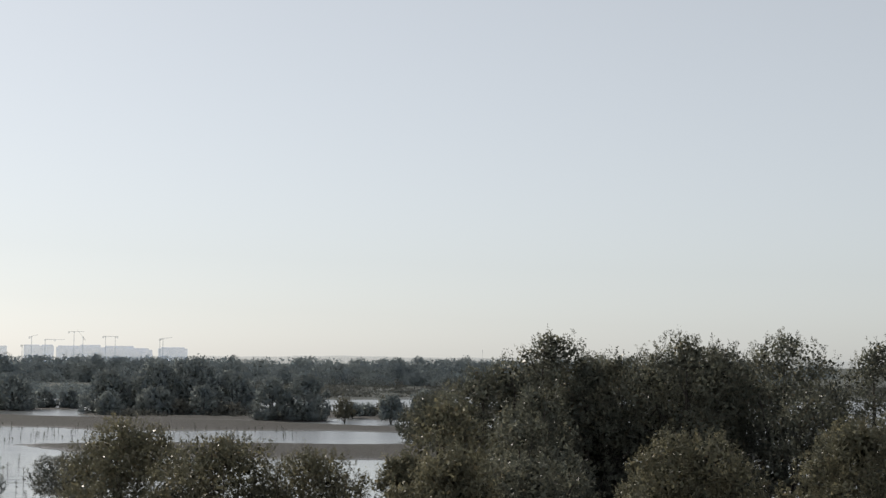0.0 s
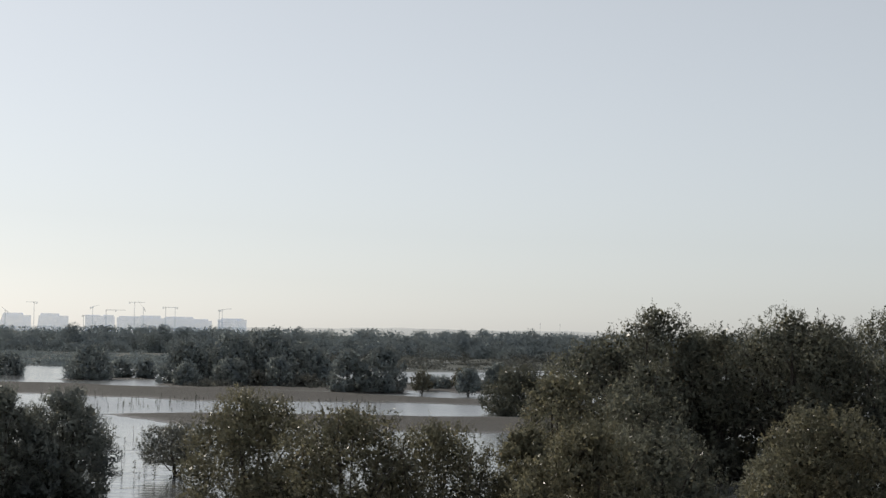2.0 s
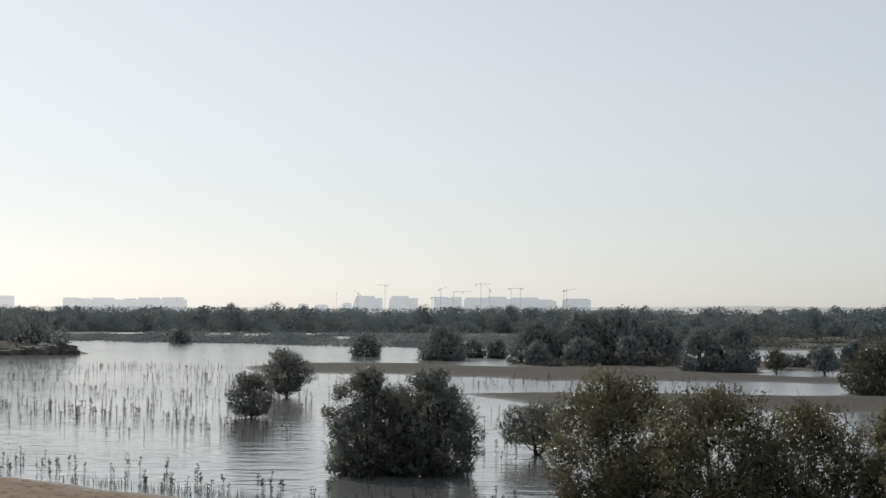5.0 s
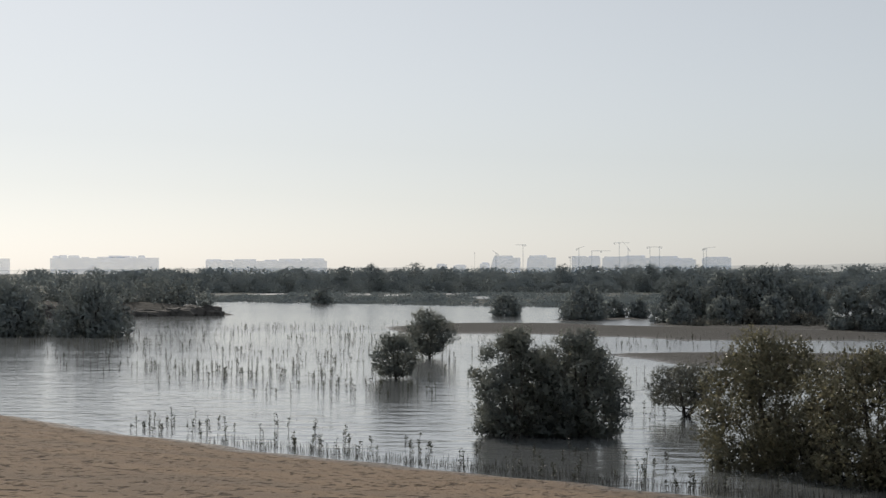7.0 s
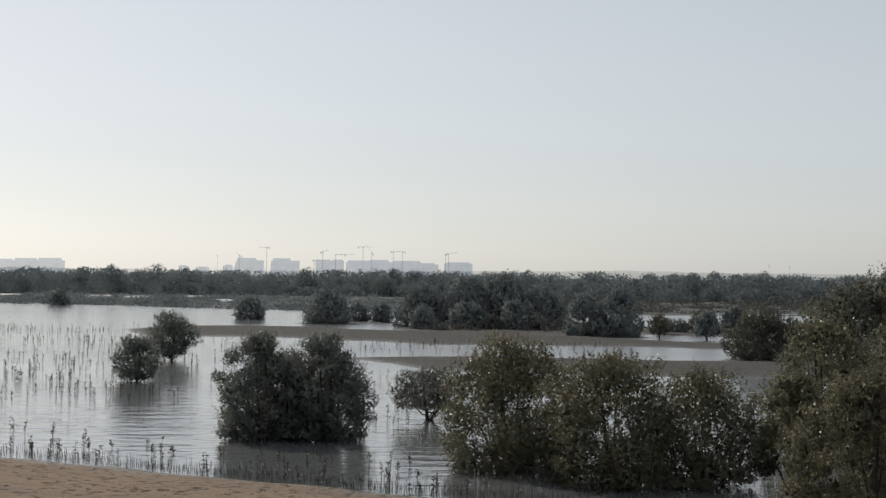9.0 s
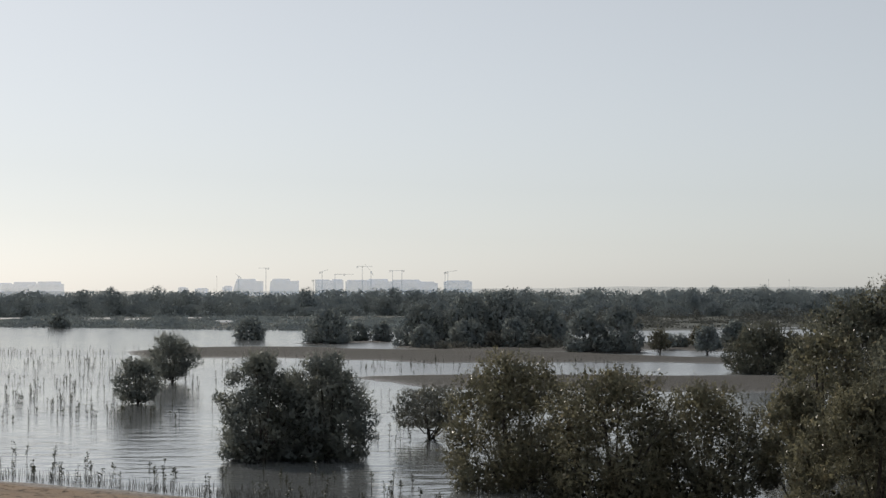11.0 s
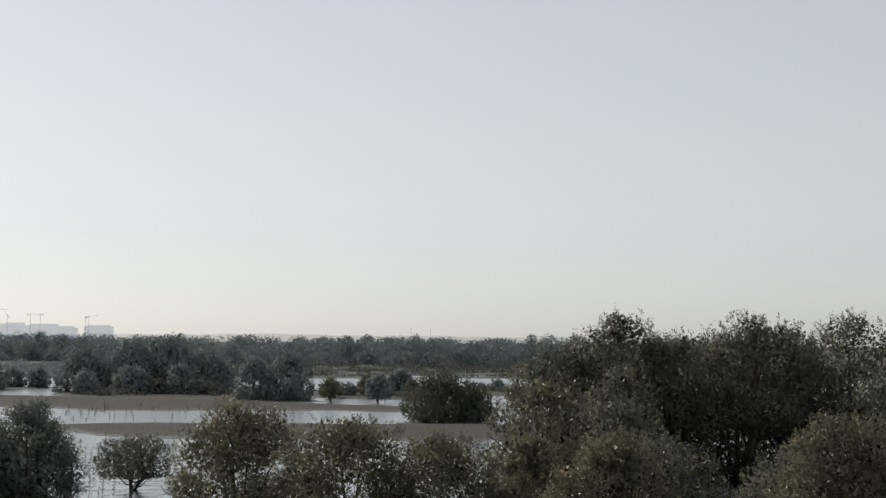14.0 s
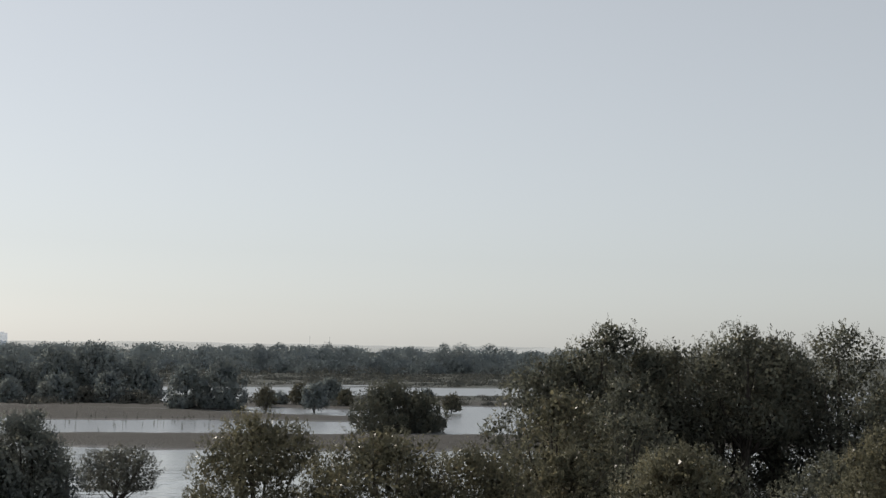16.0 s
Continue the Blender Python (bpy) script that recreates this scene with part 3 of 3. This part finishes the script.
tree(15.8, 121.0, 1.3, 1.2, 0.3, 900, 0.11, LEAF_HAZED, "small sparse mangrove tree at a pool's edge", 0.2, 4)
tree(17.4, 125.5, 1.8, 0.95, 0.05, 1400, 0.115, LEAF_HAZED, "low dark mangrove bush on mud", 0.1, 3, name="mangrove_bush")
tree(18.9, 124.3, 1.7, 1.7, 0.3, 1700, 0.11, LEAF_MARSH, "small pale mangrove bush at a pool's edge", 0.2, 4, name="mangrove_bush")
tree(21.9, 121.8, 1.3, 1.3, 0.2, 1000, 0.11, LEAF_MARSH, "small pale mangrove bush at a pool's edge", 0.2, 4, name="mangrove_bush")
tree(26.8, 110.6, 1.35, 1.3, 0.3, 1500, 0.1, LEAF_MARSH, "small sparse mangrove tree at a pool's edge", 0.1, 5)
tree(32.7, 138.0, 1.4, 1.0, 0.1, 900, 0.12, LEAF_HAZED, "low dark mangrove bush on mud", 0.1, 3, name="mangrove_bush")
tree(23.7, 136, 2.2, 1.9, 0.2, 3500, 0.125, LEAF_HAZED, MID, 0.2, 4)
tree(9.6, 117.6, 3.1, 3.1, 0.05, 6500, 0.115, LEAF_HAZED, MID, 0.2, 5)
tree(12.1, 117.2, 3.5, 3.35, 0.05, 8000, 0.115, LEAF_HAZED, MID, 0.2, 5)
tree(-2.2, 133, 4.4, 3.45, 0.1, 9300, 0.126, LEAF_HAZED, MID, 0.25, 5)
tree(1.4, 134, 5.0, 4.2, 0.1, 12500, 0.127, LEAF_HAZED, MID, 0.25, 5)
tree(4.3, 135, 5.2, 4.55, 0.1, 13700, 0.128, LEAF_HAZED, MID, 0.3, 5)
tree(7.4, 133.5, 4.8, 3.5, 0.1, 10600, 0.126, LEAF_HAZED, MID, 0.25, 5)
tree(-2.2, 127.5, 2.1, 1.75, 0.05, 2300, 0.122, LEAF_HAZED, "rounded mangrove bush on a mud bank", 0.15, 4, name="mangrove_bush")
tree(4.9, 127.3, 2.2, 2.35, 0.05, 3000, 0.122, LEAF_HAZED, "rounded mangrove bush on a mud bank", 0.15, 4, name="mangrove_bush")
tree(1.2, 128.6, 2.9, 2.2, 0.05, 4100, 0.123, LEAF_HAZED, "rounded mangrove bush on a mud bank", 0.15, 4, name="mangrove_bush")
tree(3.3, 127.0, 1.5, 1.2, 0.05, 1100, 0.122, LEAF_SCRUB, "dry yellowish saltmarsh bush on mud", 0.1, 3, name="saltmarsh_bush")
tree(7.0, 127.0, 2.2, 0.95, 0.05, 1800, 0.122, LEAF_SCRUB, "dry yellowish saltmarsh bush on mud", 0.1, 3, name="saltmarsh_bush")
tree(-10.5, 141, 3.9, 3.0, 0.05, 6600, 0.132, LEAF_HAZED, MID, 0.2, 5)
tree(-18.6, 153, 2.8, 2.1, 0.05, 2900, 0.140, LEAF_HAZED, IN_WATER, 0.15, 5)
tree(-8.2, 147, 2.3, 1.65, 0.05, 2000, 0.136, LEAF_HAZED, MID, 0.2, 4)
tree(-6.0, 146, 2.0, 1.85, 0.05, 1800, 0.135, LEAF_HAZED, MID, 0.2, 4)
tree(-49.6, 210, 2.9, 1.9, 0.05, 1300, 0.210, LEAF_HAZED, IN_WATER, 0.15, 4)
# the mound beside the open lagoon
tree(-40.6, 103.5, 5.0, 3.5, 0.05, 15800, 0.105, LEAF_HAZED, IN_WATER, 0.2, 6)
tree(-46.5, 104, 5.5, 3.6, 0.05, 18700, 0.106, LEAF_HAZED, IN_WATER, 0.2, 6)
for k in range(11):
    tree(-52.5 - 3.4 * k, 159 + 4 * math.sin(k * 2.1), 7.0, 3.6 + 0.35 * math.sin(k * 1.7), 0.1, 4200, 0.15, LEAF_HAZED, "dense dark mangrove thicket tree on a low mound", 0.15, 4)


# ---- far woods and marsh scrub ----
def build_far_woods():
    """Mangrove woods that close the flats, too many to count."""
    rng = np.random.default_rng(5)
    blocks, lies = [], []

    def clump(cx, cy, w, h, leaves, leaf, base, lumps=9):
        """One tree far off: a lumpy leafy dome, thick within."""
        p, way, cen, rad = crown_points(rng, w, h, 0.02, leaves, lumps, rng.uniform(0.0, 0.4))
        here = np.array([cx, cy, base])
        along = unit(rng.normal(size=p.shape))
        core, out = heart(rng, cen, rad, len(p) // 2, leaf * 1.7, leaf * 1.4, 0.45, 0.85)
        blocks.append(np.concatenate([leaf_quads(rng, p + here, along, leaf, leaf * 0.75), core + here]))
        lies.append(blade_lie(blocks[-1], unit(np.concatenate([way, out]) * 0.7 + np.array([0, -0.6, 0.2])), 0.0))

    def finish(name, mat):
        ob = quads_mesh(name, np.concatenate(blocks), mat, None, np.concatenate(lies))
        blocks.clear(), lies.clear()
        return ob

    # a wood behind, its colour paled further for haze, seen over the nearer one
    for i in range(110):
        x = -215 + 430 * (i + rng.random()) / 110
        clump(x, rng.uniform(470, 540), rng.uniform(9, 16), rng.uniform(4.9, 6.0), 420, 0.55, 0.2, 10)
    ob = finish("farthest_woods", LEAF_HAZY_FARTHEST)
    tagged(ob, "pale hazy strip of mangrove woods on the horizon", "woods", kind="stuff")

    for i in range(170):
        x = -122 + 238 * (i + rng.random()) / 170
        row = (i * 0.618) % 1.0
        y = (313 if x < -3 else 284 + 8 * math.sin(x * 0.09)) + 24 * row
        h = rng.uniform(3.4, 4.6) + 0.5 * row + 0.4 * math.sin(x * 0.11 + 2)
        if row < 0.2:
            h *= 0.62
        clump(x, y, rng.uniform(4.5, 8.0), h, 1150 if row < 0.6 else 750, 0.24, max(height(x, y), 0) - 0.05, 16)
    # taller trees that break the skyline
    for x, w, h in ((-78, 6.0, 4.9), (-66.5, 5.0, 5.4), (-61, 4.5, 5.9), (-52.5, 6.0, 6.2), (-47.5, 5.0, 5.4), (-25.2, 4.6, 5.7), (-12, 6.0, 5.3), (-9, 4.0, 5.7), (-5.5, 5.0, 5.4), (7.6, 6.0, 5.2),
                    (15.2, 5.0, 5.6), (45.6, 4.5, 5.4), (49.5, 5.0, 5.7), (54, 6.0, 5.1), (58.6, 5.0, 5.7), (62, 5.0, 5.2), (74, 6.0, 5.2), (81, 5.0, 6.0), (84.4, 6.0, 6.2), (90.3, 6.0, 6.0), (-97, 8.0, 4.4), (-110, 9.0, 4.6)):
        k = 1.07 if x < 0 else 1.0
        clump(x * k, 300 * k, w * k, h + 1.2 * (k - 1), 1200, 0.22, 0.0, 18)
    for i in range(720):  # undergrowth down to the water
        x = rng.uniform(-80, 6)
        y = float(far_shore(x)) + 0.5 + 98 * rng.random() ** 1.4
        if height(x, y) > -0.03 and not open_before_pool(x, y):
            clump(x, y, rng.uniform(2.0, 5.0), rng.uniform(0.18, 0.4) if rng.random() < 0.84 else rng.uniform(0.7, 1.7), 90, 0.18, max(height(x, y), 0) - 0.05, 5)
    ob = finish("far_woods", LEAF_HAZY_FAR)
    tagged(ob, "far low haze-paled grey-green mangrove woods beyond the flats", "woods", kind="stuff")

    for i in range(1900):
        y = 182 + 110 * rng.random()
        x = rng.uniform(-0.42, 0.5) * y
        z = height(x, y)
        if z < 0.06 or x < 4:
            continue
        tall = rng.random() < (0.1 if x < 5 else 0.07)
        w = rng.uniform(1.6, 4.5) * (1.2 if tall else 1)
        h = rng.uniform(1.3, 2.4) if tall else rng.uniform(0.2, 0.6)
        clump(x, y, w, h, 120 if tall else 50, 0.18, z - 0.05, 5)
    for i in range(90):  # about the feet of the trees on the bank
        x, y = rng.uniform(-5, 13), rng.uniform(123, 141)
        if height(x, y) > 0.05:
            clump(x, y, rng.uniform(0.8, 2.2), rng.uniform(0.25, 0.7), 70, 0.13, height(x, y) - 0.04, 3)
    for i in range(70):  # round the pools
        x, y = rng.uniform(13, 40), rng.uniform(118, 150)
        if height(x, y) > 0.05:
            clump(x, y, rng.uniform(0.8, 2.0), rng.uniform(0.2, 0.6), 60, 0.13, height(x, y) - 0.04, 3)
    ob = finish("marsh_scrub", LEAF_SCRUB)
    tagged(ob, "low dry saltmarsh scrub over the far flats", "scrub", kind="stuff")


build_far_woods()


# ---- saplings and breathing roots ----
def spike(verts, faces, x, y, z0, z1, r, lx, ly):
    b = len(verts)
    for k in range(3):
        t = k * 2.094 + x
        verts.append((x + r * math.cos(t), y + r * math.sin(t), z0))
    for k in range(3):
        t = k * 2.094 + x
        verts.append((x + lx + 0.45 * r * math.cos(t), y + ly + 0.45 * r * math.sin(t), z1))
    for k in range(3):
        m = (k + 1) % 3
        faces.append((b + k, b + m, b + 3 + m, b + 3 + k))
    faces.append((b + 3, b + 4, b + 5))


def build_saplings():
    rng = np.random.default_rng(21)
    verts, faces, leaves = [], [], []

    def sapling(x, y, h):
        g = height(x, y)
        lx, ly = rng.normal(size=2) * 0.07 * h
        spike(verts, faces, x, y, g - 0.05, h, 0.006 + 0.005 * rng.random(), lx, ly)
        k = int(rng.integers(12, 30))
        t = rng.uniform(0.12, 1.0, k)
        at = np.stack([x + lx * t, y + ly * t, h * t], 1) + rng.normal(size=(k, 3)) * 0.015
        way = unit(rng.normal(size=(k, 3)) * [0.8, 0.8, 0.4] + [0, 0, 0.5])
        leaves.append(leaf_quads(rng, at, way, 0.055, 0.03))

    n = 0
    while n < 760:  # the thick bed in the lagoon
        y = 54 + 74 * rng.random() ** 0.95
        x = -8.5 - 0.5 * (y - 40) * rng.random() - rng.normal() * 2.0 - 0.12 * (y - 40)
        if height(x, y) > -0.02 or wobble(np.array([x]), np.array([y]), 0.3, 6.0)[0] < rng.uniform(-0.5, 0.6):
            continue
        sapling(x, y, rng.uniform(0.15, 0.46))
        n += 1
    for i in range(150):  # strip behind the nearer bar
        x = rng.uniform(-14, 9)
        sapling(x, rng.uniform(86, 100) if x > -6 else rng.uniform(70, 105), rng.uniform(0.15, 0.5))
    for i in range(110):  # near the shore
        x = -16 + 17 * rng.random()
        sapling(x, float(shoreline(x)) + 0.5 + 4.5 * rng.random() ** 1.5, rng.uniform(0.12, 0.42))
    for i in range(30):
        sapling(-2.5 + rng.normal() * 0.9, rng.uniform(42, 70), rng.uniform(0.2, 0.5))
    ob = link_mesh("mangrove_saplings", verts, faces, SHOOT)
    tagged(ob, "thin leafy mangrove saplings standing in the shallows", "saplings", kind="stuff")
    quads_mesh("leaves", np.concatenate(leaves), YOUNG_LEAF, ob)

    verts, faces = [], []
    for i in range(2200):  # breathing roots, thickest along the waterline
        x = -13 + 22 * rng.random() ** 0.75
        y = float(shoreline(x)) + 0.25 + abs(rng.normal()) * 0.75
        h = rng.uniform(0.04, 0.17)
        lx, ly = rng.normal(size=2) * 0.03
        spike(verts, faces, x, y, height(x, y) - 0.05, h, 0.0065, lx, ly)
    for i in range(260):  # beneath the near row of trees
        x = 1 + 8 * rng.random()
        y = 30 + 7 * rng.random()
        spike(verts, faces, x, y, height(x, y) - 0.05, rng.uniform(0.06, 0.2), 0.008, 0.0, 0.0)
    ob = link_mesh("breathing_roots", verts, faces, SHOOT)
    tagged(ob, "dark pencil-like mangrove breathing roots along the waterline", "roots", kind="stuff")


build_saplings()


# ---- rocks on the spit ----
def rock(x, y, w, h, seed):
    """A broken, flat-topped block with chipped corners."""
    rnd = random.Random(seed)
    bm = bmesh.new()
    bmesh.ops.create_cube(bm, size=1.0)
    bmesh.ops.subdivide_edges(bm, edges=bm.edges[:], cuts=2, use_grid_fill=True)
    for v in bm.verts:
        c = v.co.normalized() * 0.62
        v.co = v.co.lerp(c, 0.45)
        k = 1 + 0.35 * noise.noise(v.co * 2.3 + Vector((seed * 3.1, 0, 0))) + 0.18 * noise.noise(v.co * 6.1 + Vector((0, seed * 1.7, 0)))
        v.co = Vector((v.co.x * 2 * w * k, v.co.y * 1.5 * w * k, v.co.z * 2 * h * k))
    ob = part("rock", bm, ROCK, None)
    ob.location = (x, y, max(height(x, y), -0.1) + 0.3 * h)
    ob.rotation_euler = (rnd.uniform(-0.15, 0.15), rnd.uniform(-0.15, 0.15), rnd.uniform(-0.6, 0.6))
    tagged(ob, "dark weathered rock on the edge of a spit", "rock", "rocks along the spit")


rr = random.Random(4)
for k in range(40):
    rock(-46.3 - 0.5 * k + rr.uniform(-0.4, 0.4), 153.6 - 0.2 * k + rr.uniform(-1.6, 0.4), rr.uniform(0.45, 1.0), rr.uniform(0.3, 0.62), k)


# ---- far skyline ----
FAR = 4500.0


def box(bm, x0, x1, y0, y1, z0, z1):
    r = bmesh.ops.create_cube(bm, size=1.0)
    for v in r["verts"]:
        v.co = Vector((x0 + (v.co.x + 0.5) * (x1 - x0), y0 + (v.co.y + 0.5) * (y1 - y0), z0 + (v.co.z + 0.5) * (z1 - z0)))


def building(x0, x1, top, label, crowns=((0.12, 0.74, 4.0),), slope=0.0):
    """A long block: walls, storey slabs, strips of openings and set-back roof storeys; crowns: each one's start and end along the
    block and its height; slope: how far the upper wall leans in at the start of the block."""
    root = new("apartment_building")
    root.location = ((x0 + x1) / 2, FAR, 0.3)
    w = (x1 - x0) / 2
    tagged(root, label, "building")
    bm = bmesh.new()
    box(bm, -w, w, 0, 40, 0, top)
    for v in bm.verts:
        if v.co.z > 1 and v.co.x < 0:
            v.co.x += slope
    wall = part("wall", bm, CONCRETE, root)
    for a, b, up in crowns:
        bm = bmesh.new()
        box(bm, -w + 2 * w * a, -w + 2 * w * b, 2, 38, top, top + up)
        for v in bm.verts:
            if v.co.z > top + 0.5 * up:
                v.co.x += (0.25 * up) * (1 if v.co.x < -w + w * (a + b) else -1)
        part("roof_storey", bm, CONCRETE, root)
    floors = max(int((top - 6) / 7), 2)
    for k in range(1, floors + 1):
        z = k * (top - 5) / floors
        bm = bmesh.new()
        box(bm, -w + slope + 2, w - 2, -0.8, -0.1, z - 0.5, z + 0.5)
        part("floor_slab", bm, OPENING, wall)
        bm = bmesh.new()
        box(bm, -w + slope + 3, w - 3, -0.3, -0.1, z - 4.6, z - 1.6)
        part("window_strip", bm, OPENING, wall)
    return root


def crane(x, top, jib, back, tilt=0.0):
    """A tower crane: mast, cab, jib with its tie, counter-jib and weight."""
    root = new("tower_crane")
    root.location = (x, FAR + 52, 0.3)
    tagged(root, "tall hazy tower crane over the building works", "crane", "cranes over the works")
    bm = bmesh.new()
    box(bm, -1.2, 1.2, -1.2, 1.2, 0, top)
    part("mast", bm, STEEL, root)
    bm = bmesh.new()
    box(bm, -2, 2, -2, 2, top - 1, top + 3)
    part("cab", bm, STEEL, root)
    for nm, a, b, t in (("jib", 0, jib, 1.1), ("counter_jib", 0, -back, 1.3)):
        bm = bmesh.new()
        box(bm, min(a, b), max(a, b), -0.8, 0.8, top + 1.5, top + 1.5 + 1.6 * t)
        for v in bm.verts:
            v.co.z += v.co.x * tilt
        arm = part(nm, bm, STEEL, root)
    bm = bmesh.new()
    s = math.copysign(1, back)
    box(bm, min(-back, -back + 5 * s), max(-back, -back + 5 * s), -1.2, 1.2, top - 2.5, top + 2)
    for v in bm.verts:
        v.co.z += v.co.x * tilt
    part("counterweight", bm, STEEL, arm)
    return root


BLOCK = "pale hazy mid-rise apartment block far across the flats"
WORKS = "pale hazy apartment block under construction with cranes"
building(-572, -488, 42, WORKS, ((0.17, 0.76, 6.0),), 13)
building(-468, -389, 42, WORKS, ((0.1, 0.7, 6.0),), 4)
building(-342, -266, 43, WORKS, ((0.0, 0.5, 2.5), (0.62, 0.97, 3.0)))
building(-258, -50, 40, WORKS, ((0.02, 0.3, 4.0), (0.3, 0.56, 6.5), (0.62, 0.98, 4.5)))
building(-50, -4, 35, WORKS, ((0.0, 0.8, 4.0),))
building(12, 90, 39, WORKS, ((0.1, 0.9, 3.0),))
building(-1850, -1536, 46, BLOCK, ((0.02, 0.05, 7.0), (0.08, 0.12, 9.0), (0.17, 0.24, 8.0), (0.3, 0.33, 3.0), (0.45, 0.68, 3.5), (0.56, 0.66, 7.0), (0.7, 0.73, 6.0), (0.77, 0.79, 5.0), (0.84, 0.87, 7.0)))
building(-1384, -1040, 36, BLOCK, ((0.0, 0.1, 5.0), (0.12, 0.2, 3.0), (0.24, 0.4, 5.0), (0.5, 0.58, 3.0), (0.62, 0.78, 5.5), (0.81, 0.98, 6.5)))
building(-2130, -1990, 46, BLOCK, ((0.1, 0.5, 5.0),))
building(-718, -696, 24, BLOCK, ((0.1, 0.7, 2.0),))
building(-672, -640, 21, BLOCK, ((0.2, 0.9, 2.0),))
building(-596, -574, 26, BLOCK, ((0.2, 0.9, 3.0),))
crane(-482, 76, -22, -9)
crane(-326, 66, 16, 8, 0.3)
crane(-350, 42, 14, 5)
crane(-290, 58, 52, -28)
crane(-214, 80, 28, 16)
crane(-190, 66, -16, -6, -1.2)
crane(-130, 68, 30, 9)
crane(-104, 68, -24, -8)
crane(24, 64, 26, 8, 0.12)
crane(16, 62, 6, 3)
crane(-558, 54, -10, -8, -0.7)


def mast(x, top):
    root = new("radio_mast")
    root.location = (x, FAR - 40, 0.3)
    tagged(root, "thin hazy mast on the far skyline", "mast", "masts on the skyline")
    bm = bmesh.new()
    box(bm, -0.55, 0.55, -0.55, 0.55, 0, top)
    part("pole", bm, STEEL, root)
    bm = bmesh.new()
    box(bm, -1.0, 1.0, -1.0, 1.0, top - 6, top - 2)
    part("platform", bm, STEEL, root)


mast(954, 43)
mast(898, 44)
mast(-606, 58)


def build_coast():
    verts, faces = [], []
    xs = np.linspace(-3600, 3800, 260)
    for i, x in enumerate(xs):
        z = 15 + 8 * min(max((x + 300) / 900, 0), 1) + 1.6 * math.sin(x * 0.004) + 1.3 * math.sin(x * 0.013 + 1) + 1.0 * math.sin(x * 0.05)
        verts += [(x, 4640, 0.2), (x, 4660, z * 0.8), (x, 4720, z), (x, 4820, 0.2)]
        if i:
            b = 4 * i
            for k in range(3):
                faces.append((b - 4 + k, b + k, b + k + 1, b - 3 + k))
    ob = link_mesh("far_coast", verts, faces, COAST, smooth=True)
    tagged(ob, "low pale hazy coast on the horizon", "coast", kind="structure")


build_coast()
